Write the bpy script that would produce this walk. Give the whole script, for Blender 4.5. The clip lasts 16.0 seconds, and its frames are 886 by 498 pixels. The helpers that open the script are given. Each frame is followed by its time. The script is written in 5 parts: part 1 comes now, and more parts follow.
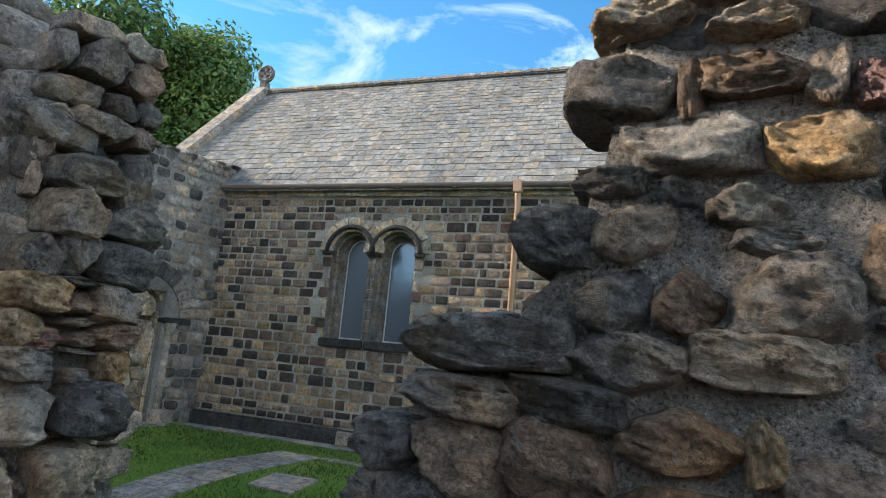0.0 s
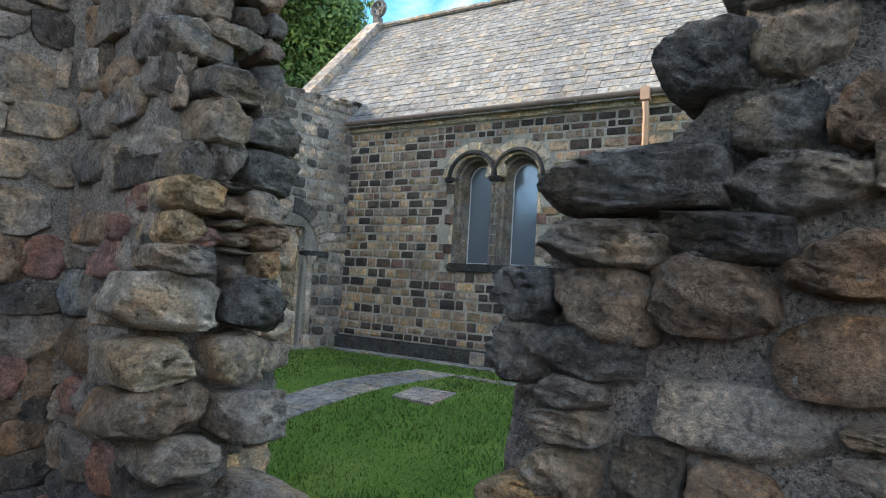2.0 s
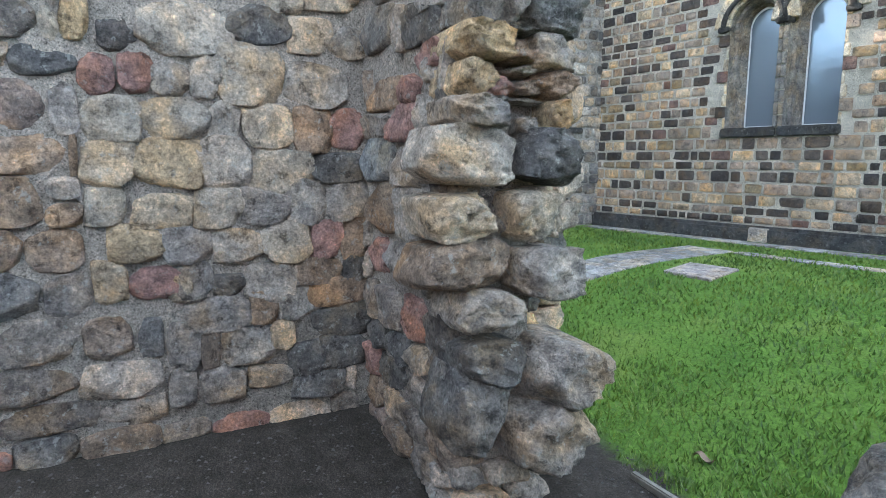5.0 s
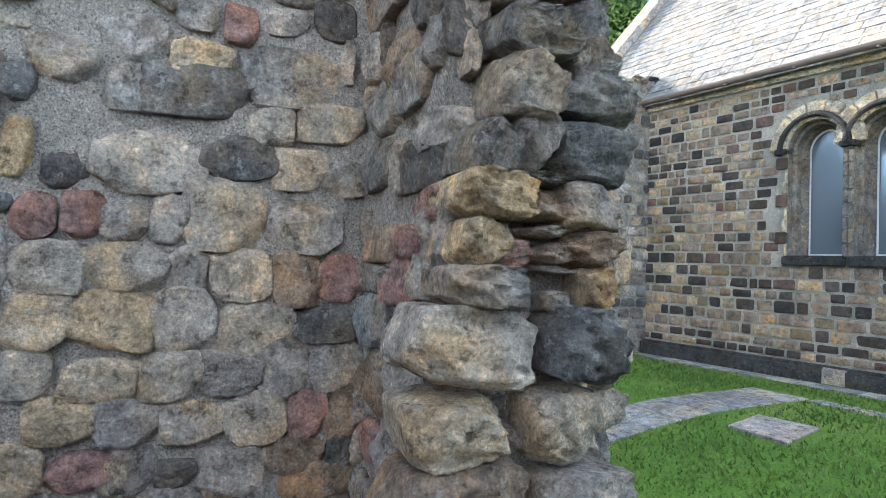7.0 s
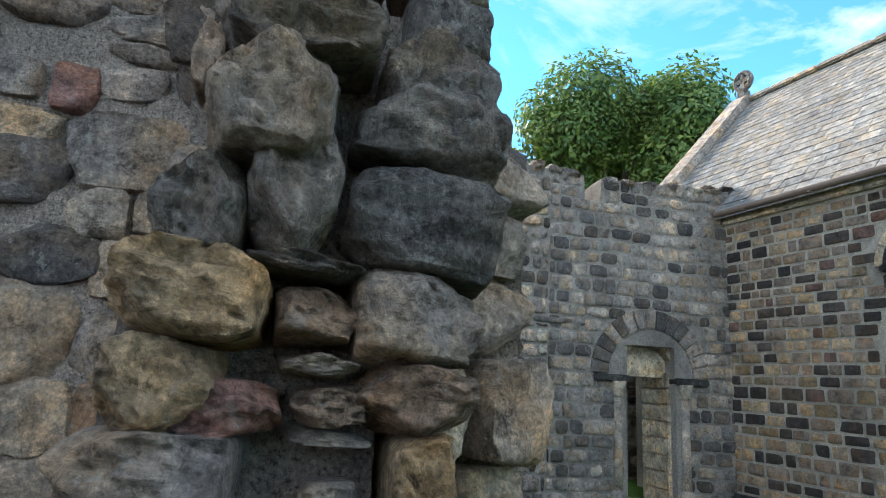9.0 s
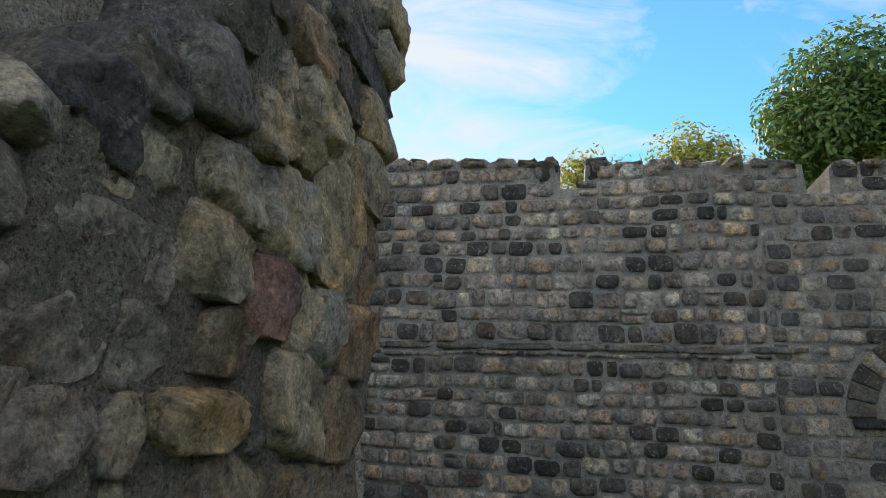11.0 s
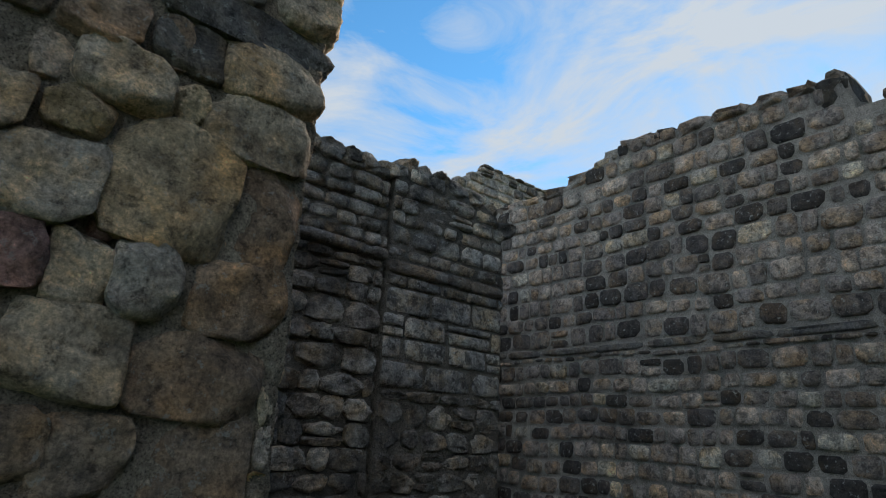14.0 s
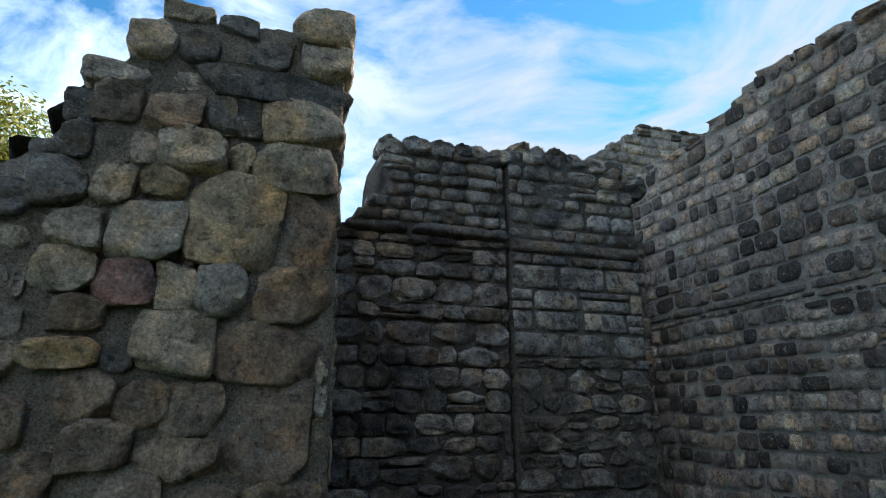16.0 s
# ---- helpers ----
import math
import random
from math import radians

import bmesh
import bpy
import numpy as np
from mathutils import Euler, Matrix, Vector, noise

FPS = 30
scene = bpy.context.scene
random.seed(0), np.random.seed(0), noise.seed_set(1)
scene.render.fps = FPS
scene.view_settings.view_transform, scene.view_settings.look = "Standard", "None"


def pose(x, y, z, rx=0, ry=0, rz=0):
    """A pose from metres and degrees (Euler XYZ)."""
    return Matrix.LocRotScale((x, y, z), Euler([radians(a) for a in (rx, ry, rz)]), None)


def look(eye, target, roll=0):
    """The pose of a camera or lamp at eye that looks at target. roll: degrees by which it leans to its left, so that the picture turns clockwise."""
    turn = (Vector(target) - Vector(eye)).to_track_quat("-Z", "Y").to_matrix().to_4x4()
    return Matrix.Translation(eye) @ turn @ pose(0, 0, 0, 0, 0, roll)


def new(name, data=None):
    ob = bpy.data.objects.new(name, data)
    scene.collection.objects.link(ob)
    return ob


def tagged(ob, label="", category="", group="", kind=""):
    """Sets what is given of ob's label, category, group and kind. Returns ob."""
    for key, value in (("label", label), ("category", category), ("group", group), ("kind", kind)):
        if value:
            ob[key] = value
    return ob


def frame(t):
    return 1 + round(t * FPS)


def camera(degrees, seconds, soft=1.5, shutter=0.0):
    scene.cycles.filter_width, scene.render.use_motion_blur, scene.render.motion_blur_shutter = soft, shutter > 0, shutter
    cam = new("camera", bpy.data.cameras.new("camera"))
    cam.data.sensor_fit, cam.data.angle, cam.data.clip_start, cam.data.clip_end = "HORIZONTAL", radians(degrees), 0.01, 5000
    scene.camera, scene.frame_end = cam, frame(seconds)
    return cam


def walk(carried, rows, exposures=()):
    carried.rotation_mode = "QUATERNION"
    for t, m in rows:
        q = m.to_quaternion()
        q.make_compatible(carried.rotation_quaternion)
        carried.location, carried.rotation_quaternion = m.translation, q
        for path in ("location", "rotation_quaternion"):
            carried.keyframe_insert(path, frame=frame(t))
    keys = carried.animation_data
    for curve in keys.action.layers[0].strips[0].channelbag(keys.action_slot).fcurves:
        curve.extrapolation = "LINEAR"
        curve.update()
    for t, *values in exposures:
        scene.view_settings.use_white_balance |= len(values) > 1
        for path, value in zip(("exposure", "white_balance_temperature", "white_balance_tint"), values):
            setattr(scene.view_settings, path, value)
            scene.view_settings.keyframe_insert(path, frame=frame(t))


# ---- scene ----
cam = camera(72.0, 16.0, 0.75)
PATH = [
    (0, (-0.515, 0.542, 1.644), (-1.508, 2.242, 1.997), 5.3),
    (0.5, (-0.523, 0.537, 1.605), (-1.541, 2.221, 1.962), 5.5),
    (1, (-0.536, 0.541, 1.563), (-1.63, 2.186, 1.876), 5.1),
    (1.5, (-0.549, 0.561, 1.517), (-1.754, 2.141, 1.74), 4.4),
    (2, (-0.554, 0.574, 1.48), (-1.872, 2.074, 1.592), 3.4),
    (2.5, (-0.624, 0.598, 1.419), (-2.038, 2.013, 1.408), 2.3),
    (3, (-0.672, 0.613, 1.355), (-2.169, 1.931, 1.213), 1.6),
    (3.5, (-0.718, 0.595, 1.291), (-2.298, 1.792, 1.027), 0.8),
    (4, (-0.762, 0.547, 1.272), (-2.421, 1.61, 0.927), 0.3),
    (4.2, (-0.777, 0.535, 1.273), (-2.466, 1.543, 0.911), 0.3),
    (6.3, (-1.062, 0.631, 1.519), (-2.909, 1.394, 1.438), 0.8),
    (6.5, (-1.143, 0.736, 1.533), (-2.992, 1.497, 1.491), 1.1),
    (7, (-1.277, 0.903, 1.561), (-3.127, 1.661, 1.609), 1.8),
    (7.5, (-1.484, 1.053, 1.57), (-3.334, 1.803, 1.705), 2.8),
    (8, (-1.625, 1.273, 1.563), (-3.481, 1.985, 1.788), 3.4),
    (8.2, (-1.67, 1.379, 1.583), (-3.531, 2.062, 1.85), 3.0),
    (8.5, (-1.699, 1.508, 1.631), (-3.573, 2.124, 1.957), 3.5),
    (8.7, (-1.726, 1.58, 1.637), (-3.611, 2.138, 2.008), 3.5),
    (10.8, (-2.246, 2.795, 1.621), (-4.132, 2.45, 2.191), 2.6),
    (11, (-2.317, 2.859, 1.632), (-4.191, 2.45, 2.195), 2.6),
    (11.5, (-2.434, 3.146, 1.604), (-4.261, 2.557, 2.165), 3.0),
    (11.6, (-2.44, 3.224, 1.603), (-4.252, 2.591, 2.164), 3.2),
    (11.9, (-2.493, 3.357, 1.614), (-4.265, 2.616, 2.17), 3.2),
    (12, (-2.539, 3.386, 1.606), (-4.294, 2.613, 2.174), 3.2),
    (12.5, (-2.801, 3.476, 1.579), (-4.461, 2.524, 2.161), 3.3),
    (13, (-3.026, 3.586, 1.574), (-4.563, 2.453, 2.168), 3.1),
    (13.5, (-3.264, 3.814, 1.542), (-4.65, 2.504, 2.143), 3.0),
    (14, (-3.488, 3.988, 1.508), (-4.706, 2.52, 2.106), 3.1),
    (14.5, (-3.69, 4.06, 1.504), (-4.747, 2.467, 2.09), 2.6),
    (15, (-3.883, 4.257, 1.453), (-4.754, 2.549, 2.02), 1.4),
    (15.5, (-3.973, 4.455, 1.417), (-4.705, 2.678, 1.969), 0.3),
    (16, (-3.98, 4.728, 1.395), (-4.604, 2.903, 1.925), -0.4),
]

EXPOSURES = [(0.0, 2.6, 6000, 10), (1.5, 2.75, 6000, 11), (2.5, 3.4, 6000, 11), (3.5, 4.05, 5950, 11), (4.2, 4.2, 5950, 11), (6.5, 4.1, 5950, 11), (7.5, 3.65, 5950, 11), (8.2, 3.45, 6000, 10),
             (8.7, 3.2, 6000, 10), (11.0, 2.45, 6500, 12), (12.5, 1.95, 6450, 12), (14.0, 2.05, 6250, 11), (16.0, 2.35, 5800, 8)]
walk(cam, [(t, look(eye, target, roll)) for t, eye, target, roll in PATH], EXPOSURES)

# ---- light ----
TO_SUN = Vector((-0.86, -0.25, 0.42)).normalized()
SUN_AZ = math.atan2(TO_SUN.x, TO_SUN.y)


def build_world():
    w = bpy.data.worlds.new("sky")
    scene.world = w
    w.use_nodes = True
    nt = w.node_tree
    nt.nodes.clear()
    out = nt.nodes.new("ShaderNodeOutputWorld")
    bg = nt.nodes.new("ShaderNodeBackground")
    sky = nt.nodes.new("ShaderNodeTexSky")
    sky.sky_type, sky.sun_disc = "NISHITA", False
    sky.sun_elevation, sky.sun_rotation = math.asin(TO_SUN.z), SUN_AZ
    sky.air_density, sky.dust_density, sky.ozone_density = 1.0, 0.05, 3.5
    co = nt.nodes.new("ShaderNodeTexCoord")
    mp = nt.nodes.new("ShaderNodeMapping")
    mp.inputs["Scale"].default_value = (1.3, 1.0, 2.6)
    mp.inputs["Rotation"].default_value = (0.3, 0.25, 0.7)
    n1 = nt.nodes.new("ShaderNodeTexNoise")
    n1.inputs["Scale"].default_value, n1.inputs["Detail"].default_value, n1.inputs["Roughness"].default_value = 2.2, 8, 0.6
    n1.inputs["Distortion"].default_value = 1.1
    dot = nt.nodes.new("ShaderNodeVectorMath")
    dot.operation = "DOT_PRODUCT"
    dot.inputs[1].default_value = TO_SUN
    north = nt.nodes.new("ShaderNodeVectorMath")
    north.operation = "DOT_PRODUCT"
    north.inputs[1].default_value = Vector((-0.6, 0.65, 0.46)).normalized()
    side = nt.nodes.new("ShaderNodeMapRange")
    side.inputs["From Min"].default_value, side.inputs["From Max"].default_value = -1.0, 1.0
    cover = nt.nodes.new("ShaderNodeValToRGB")
    els = cover.color_ramp.elements
    for _ in range(4):
        els.new(0.5)
    # clear to the north-west, broken cloud elsewhere; unseen cloud added to brighten the walls
    for e, (p, v) in zip(els, ((0.0, 0.26), (0.42, 0.13), (0.55, 0.11), (0.68, 0.24), (0.81, 0.26), (0.92, 0.01))):
        e.position, e.color = p, (v, v, v, 1)
    add = nt.nodes.new("ShaderNodeMath")
    add.operation = "ADD"
    ramp = nt.nodes.new("ShaderNodeValToRGB")
    ramp.color_ramp.elements[0].position, ramp.color_ramp.elements[1].position = 0.53, 0.76
    mix = nt.nodes.new("ShaderNodeMix")
    mix.data_type = "RGBA"
    # cloud brightened away from the sun, added fill for walls turned from it
    glow = nt.nodes.new("ShaderNodeMapRange")
    glow.inputs["From Min"].default_value, glow.inputs["From Max"].default_value = -0.2, 0.7
    glow.inputs["To Min"].default_value, glow.inputs["To Max"].default_value = 3.2, 1.1
    cl = nt.nodes.new("ShaderNodeVectorMath")
    cl.operation = "SCALE"
    cl.inputs[0].default_value = (0.90, 0.985, 1.05)
    L = nt.links.new
    L(co.outputs["Generated"], mp.inputs["Vector"])
    L(mp.outputs["Vector"], n1.inputs["Vector"])
    L(co.outputs["Generated"], dot.inputs[0])
    L(co.outputs["Generated"], north.inputs[0])
    L(north.outputs["Value"], side.inputs["Value"])
    L(side.outputs["Result"], cover.inputs["Fac"])
    L(dot.outputs["Value"], glow.inputs["Value"])
    L(n1.outputs["Fac"], add.inputs[0])
    L(cover.outputs["Color"], add.inputs[1])
    L(add.outputs["Value"], ramp.inputs["Fac"])
    L(ramp.outputs["Color"], mix.inputs["Factor"])
    L(glow.outputs["Result"], cl.inputs["Scale"])
    blue = nt.nodes.new("ShaderNodeVectorMath")
    blue.operation = "MULTIPLY"
    blue.inputs[1].default_value = (0.19, 0.315, 0.325)
    L(sky.outputs["Color"], blue.inputs[0])
    L(blue.outputs["Vector"], mix.inputs["A"])
    L(cl.outputs["Vector"], mix.inputs["B"])
    L(mix.outputs["Result"], bg.inputs["Color"])
    bg.inputs["Strength"].default_value = 0.15
    L(bg.outputs["Background"], out.inputs["Surface"])


build_world()
sun = new("sun", bpy.data.lights.new("sun", "SUN"))
sun.data.energy, sun.data.angle, sun.data.color = 2.0, radians(10), (1.0, 0.86, 0.68)
sun.matrix_world = look(TO_SUN * 60, (0, 0, 0))


# ---- materials ----
def nodes_of(name):
    m = bpy.data.materials.new(name)
    m.use_nodes = True
    nt = m.node_tree
    bsdf = nt.nodes["Principled BSDF"]
    return m, nt, bsdf


def noise_node(nt, vec, scale, detail=5, rough=0.6, distort=0.0):
    n = nt.nodes.new("ShaderNodeTexNoise")
    n.inputs["Scale"].default_value, n.inputs["Detail"].default_value = scale, detail
    n.inputs["Roughness"].default_value, n.inputs["Distortion"].default_value = rough, distort
    if vec is not None:
        nt.links.new(vec, n.inputs["Vector"])
    return n.outputs["Fac"]


def ramp_node(nt, fac, stops, mode="LINEAR"):
    r = nt.nodes.new("ShaderNodeValToRGB")
    r.color_ramp.interpolation = mode
    els = r.color_ramp.elements
    while len(els) < len(stops):
        els.new(0.5)
    for e, (p, c) in zip(els, stops):
        e.position, e.color = p, (*c, 1) if len(c) == 3 else c
    nt.links.new(fac, r.inputs["Fac"])
    return r.outputs["Color"]


def mixed(nt, kind, fac, a, b):
    m = nt.nodes.new("ShaderNodeMix")
    m.data_type, m.blend_type = "RGBA", kind
    for sock, v in ((m.inputs["Factor"], fac), (m.inputs["A"], a), (m.inputs["B"], b)):
        if hasattr(v, "is_linked"):
            nt.links.new(v, sock)
        else:
            sock.default_value = v if isinstance(v, (int, float)) else (*v, 1)
    return m.outputs["Result"]


def bumped(nt, bsdf, height, strength, distance):
    b = nt.nodes.new("ShaderNodeBump")
    b.inputs["Strength"].default_value, b.inputs["Distance"].default_value = strength, distance
    nt.links.new(height, b.inputs["Height"])
    nt.links.new(b.outputs["Normal"], bsdf.inputs["Normal"])


def place_of(nt):
    return nt.nodes.new("ShaderNodeNewGeometry").outputs["Position"]


def weathered(c, k):
    """A stone's colour, greyed by weather."""
    g = 0.3 * c[0] + 0.55 * c[1] + 0.15 * c[2]
    return tuple(v + (g - v) * k for v in c)


def stone_material(name, palette, island=False, soot=0.34, lichen=0.28, grain=1.0, bump=0.6, stains=0.0, pits=0.0, grey=0.46):
    """Weathered stone: a tone for each stone, grain, soot stains and pale lichen."""
    m, nt, bsdf = nodes_of(name)
    pos = place_of(nt)
    if island:
        rnd = nt.nodes.new("ShaderNodeNewGeometry").outputs["Random Per Island"]
    else:
        rnd = nt.nodes.new("ShaderNodeObjectInfo").outputs["Random"]
    palette = [weathered(c, grey) for c in palette]
    n = len(palette)
    base = ramp_node(nt, rnd, [(i / n, c) for i, c in enumerate(palette)], "CONSTANT")
    off = nt.nodes.new("ShaderNodeVectorMath")
    off.operation = "MULTIPLY_ADD"
    off.inputs[1].default_value = (1, 1, 1)
    nt.links.new(pos, off.inputs[0])
    spread = nt.nodes.new("ShaderNodeCombineXYZ")
    for k in range(3):
        s = nt.nodes.new("ShaderNodeMath")
        s.operation = "MULTIPLY"
        s.inputs[1].default_value = (37.0, 91.0, 53.0)[k]
        nt.links.new(rnd, s.inputs[0])
        nt.links.new(s.outputs[0], spread.inputs[k])
    nt.links.new(spread.outputs[0], off.inputs[2])
    vec = off.outputs[0]
    big = noise_node(nt, vec, 6.0 * grain, 5, 0.65, 0.1)
    fine = noise_node(nt, vec, 70.0 * grain, 4, 0.7)
    mid = noise_node(nt, vec, 22.0 * grain, 6, 0.7)
    col = mixed(nt, "MULTIPLY", 1.0, base, ramp_node(nt, big, [(0.3, (0.5, 0.48, 0.46)), (0.5, (1, 1, 1)), (0.7, (1.45, 1.38, 1.25))]))
    col = mixed(nt, "MULTIPLY", 1.0, col, ramp_node(nt, fine, [(0.3, (0.55, 0.55, 0.55)), (0.5, (1, 1, 1)), (0.7, (1.45, 1.43, 1.4))]))
    iron = noise_node(nt, vec, 3.7 * grain, 4, 0.6, 0.3)
    col = mixed(nt, "MULTIPLY", 1.0, col, ramp_node(nt, iron, [(0.36, (0.97, 1.0, 1.04)), (0.5, (1.03, 1, 0.97)), (0.64, (1.2, 1.0, 0.76))]))
    flat = nt.nodes.new("ShaderNodeVectorMath")
    flat.operation = "MULTIPLY"
    flat.inputs[1].default_value = (1.0, 1.0, 2.6)
    nt.links.new(vec, flat.inputs[0])
    beds = noise_node(nt, flat.outputs[0], 16.0 * grain, 6, 0.7, 0.1)
    col = mixed(nt, "MULTIPLY", 0.4, col, ramp_node(nt, beds, [(0.32, (0.55, 0.53, 0.5)), (0.5, (1, 1, 1)), (0.68, (1.35, 1.3, 1.22))]))
    blot = noise_node(nt, vec, 14.0 * grain, 8, 0.78, 0.15)
    col = mixed(nt, "MULTIPLY", 1.0, col, ramp_node(nt, blot, [(0.36, (0.30, 0.29, 0.28)), (0.46, (0.92, 0.92, 0.92)), (0.58, (1.06, 1.06, 1.05)), (0.68, (1.75, 1.7, 1.6))]))
    speck = noise_node(nt, vec, 120.0 * grain, 5, 0.85)
    col = mixed(nt, "MULTIPLY", 1.0, col, ramp_node(nt, speck, [(0.34, (0.5, 0.5, 0.5)), (0.45, (1, 1, 1)), (0.56, (1, 1, 1)), (0.68, (1.5, 1.48, 1.44))]))
    crust = noise_node(nt, vec, 11.0 * grain, 9, 0.76, 0.2)
    sm = ramp_node(nt, crust, [(0.50, (0, 0, 0)), (0.56, (soot, soot, soot)), (0.7, (min(1.0, soot * 1.5),) * 3)])
    col = mixed(nt, "MIX", sm, col, (0.035, 0.034, 0.034))
    pale = noise_node(nt, pos, 26.0, 6, 0.72)
    lm = ramp_node(nt, pale, [(0.585, (0, 0, 0)), (0.635, (lichen * 1.8, lichen * 1.8, lichen * 1.8))])
    col = mixed(nt, "MIX", lm, col, (0.46, 0.46, 0.42))
    wide = noise_node(nt, pos, 0.9, 4, 0.6)
    col = mixed(nt, "MULTIPLY", 1.0, col, ramp_node(nt, wide, [(0.3, (0.72, 0.72, 0.74)), (0.6, (1.08, 1.06, 1.04))]))
    if stains:
        run = noise_node(nt, pos, 1.5, 7, 0.68, 0.4)
        lo = 1.0 - stains
        col = mixed(nt, "MULTIPLY", 1.0, col, ramp_node(nt, run, [(0.38, (lo, lo, lo)), (0.5, (0.8, 0.8, 0.8)), (0.6, (1.2, 1.2, 1.16))]))
    nt.links.new(col, bsdf.inputs["Base Color"])
    bsdf.inputs["Roughness"].default_value = 0.88
    bsdf.inputs["Specular IOR Level"].default_value = 0.25
    h = nt.nodes.new("ShaderNodeMath")
    h.operation = "MULTIPLY_ADD"
    h.inputs[1].default_value = 0.45
    nt.links.new(speck, h.inputs[0])
    h2 = nt.nodes.new("ShaderNodeMath")
    h2.operation = "MULTIPLY_ADD"
    h2.inputs[1].default_value = 0.6
    nt.links.new(fine, h2.inputs[0])
    nt.links.new(blot, h2.inputs[2])
    nt.links.new(h2.outputs[0], h.inputs[2])
    height = h.outputs[0]
    if pits:
        cells = nt.nodes.new("ShaderNodeTexVoronoi")
        cells.inputs["Scale"].default_value = 34.0
        nt.links.new(pos, cells.inputs["Vector"])
        hole = nt.nodes.new("ShaderNodeMath")
        hole.operation = "MULTIPLY_ADD"
        hole.inputs[1].default_value = pits
        nt.links.new(cells.outputs["Distance"], hole.inputs[0])
        nt.links.new(height, hole.inputs[2])
        height = hole.outputs[0]
    bumped(nt, bsdf, height, min(1.0, bump * 1.7), 0.045)
    return m


def mortar_material(name, tone, dark=0.5):
    m, nt, bsdf = nodes_of(name)
    pos = place_of(nt)
    fine, mid, wide = noise_node(nt, pos, 120, 4, 0.75), noise_node(nt, pos, 34, 7, 0.75), noise_node(nt, pos, 1.6, 5, 0.6)
    lo = tuple(c * dark for c in tone)
    col = ramp_node(nt, mid, [(0.3, lo), (0.55, tone), (0.75, tuple(c * 1.3 for c in tone))])
    col = mixed(nt, "MULTIPLY", 1.0, col, ramp_node(nt, fine, [(0.36, (0.32, 0.32, 0.32)), (0.47, (1.0, 1.0, 1.0)), (0.55, (1.05, 1.05, 1.05)), (0.65, (1.7, 1.67, 1.62))]))
    col = mixed(nt, "MULTIPLY", 1.0, col, ramp_node(nt, wide, [(0.3, (0.6, 0.6, 0.6)), (0.6, (1.1, 1.08, 1.05))]))
    nt.links.new(col, bsdf.inputs["Base Color"])
    bsdf.inputs["Roughness"].default_value = 0.95
    bsdf.inputs["Specular IOR Level"].default_value = 0.15
    h = nt.nodes.new("ShaderNodeMath")
    h.operation = "MULTIPLY_ADD"
    h.inputs[1].default_value = 2.0
    nt.links.new(mid, h.inputs[0])
    nt.links.new(fine, h.inputs[2])
    bumped(nt, bsdf, h.outputs[0], 1.0, 0.05)
    return m


def plain_material(name, color, rough=0.5, metal=0.0, vary=0.25, scale=12, bump=0.2):
    m, nt, bsdf = nodes_of(name)
    pos = place_of(nt)
    n = noise_node(nt, pos, scale, 6, 0.65)
    col = ramp_node(nt, n, [(0.3, tuple(c * (1 - vary) for c in color)), (0.7, tuple(c * (1 + vary) for c in color))])
    nt.links.new(col, bsdf.inputs["Base Color"])
    bsdf.inputs["Roughness"].default_value, bsdf.inputs["Metallic"].default_value = rough, metal
    if bump:
        bumped(nt, bsdf, noise_node(nt, pos, scale * 8, 4, 0.6), bump, 0.005)
    return m


RUBBLE = [(0.454, 0.345, 0.252), (0.307, 0.233, 0.180), (0.534, 0.401, 0.293), (0.398, 0.299, 0.220), (0.238, 0.183, 0.146), (0.511, 0.355, 0.228), (0.363, 0.280, 0.224), (0.454, 0.290, 0.172), (0.478, 0.374, 0.293), (0.387, 0.253, 0.191), (0.591, 0.443, 0.325), (0.193, 0.149, 0.122)]
OUTER = [(0.680, 0.540, 0.385), (0.600, 0.480, 0.375), (0.690, 0.570, 0.405), (0.660, 0.530, 0.420), (0.480, 0.385, 0.300), (0.690, 0.530, 0.330), (0.640, 0.520, 0.410)]
DARKWALL = [(0.654, 0.487, 0.371), (0.230, 0.178, 0.152), (0.491, 0.371, 0.293), (0.098, 0.079, 0.071), (0.700, 0.598, 0.439), (0.392, 0.299, 0.247), (0.164, 0.126, 0.114), (0.589, 0.436, 0.338), (0.310, 0.241, 0.202), (0.700, 0.494, 0.325), (0.457, 0.350, 0.293), (0.539, 0.389, 0.293)]
CHURCH = [(0.083, 0.064, 0.053), (0.308, 0.227, 0.127), (0.585, 0.420, 0.265), (0.068, 0.057, 0.053), (0.400, 0.296, 0.212), (0.680, 0.497, 0.293), (0.130, 0.098, 0.080), (0.463, 0.330, 0.238), (0.059, 0.049, 0.046), (0.339, 0.255, 0.191), (0.616, 0.441, 0.265), (0.216, 0.125, 0.100), (0.107, 0.083, 0.069), (0.370, 0.276, 0.205)]
SLATE = [(0.188, 0.196, 0.196), (0.220, 0.224, 0.214), (0.164, 0.174, 0.180), (0.240, 0.238, 0.222), (0.200, 0.208, 0.206), (0.210, 0.208, 0.196)]
M_RUBBLE = stone_material("rubble_stone", RUBBLE)
M_RUBBLE_J = stone_material("rubble_stone_fill", RUBBLE, island=True)
M_OUTER = stone_material("weathered_sandstone", OUTER, soot=0.32, lichen=0.18, grey=0.1)
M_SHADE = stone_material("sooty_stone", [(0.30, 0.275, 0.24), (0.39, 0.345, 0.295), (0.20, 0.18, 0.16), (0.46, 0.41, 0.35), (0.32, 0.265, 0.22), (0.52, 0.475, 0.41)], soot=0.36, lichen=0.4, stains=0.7)
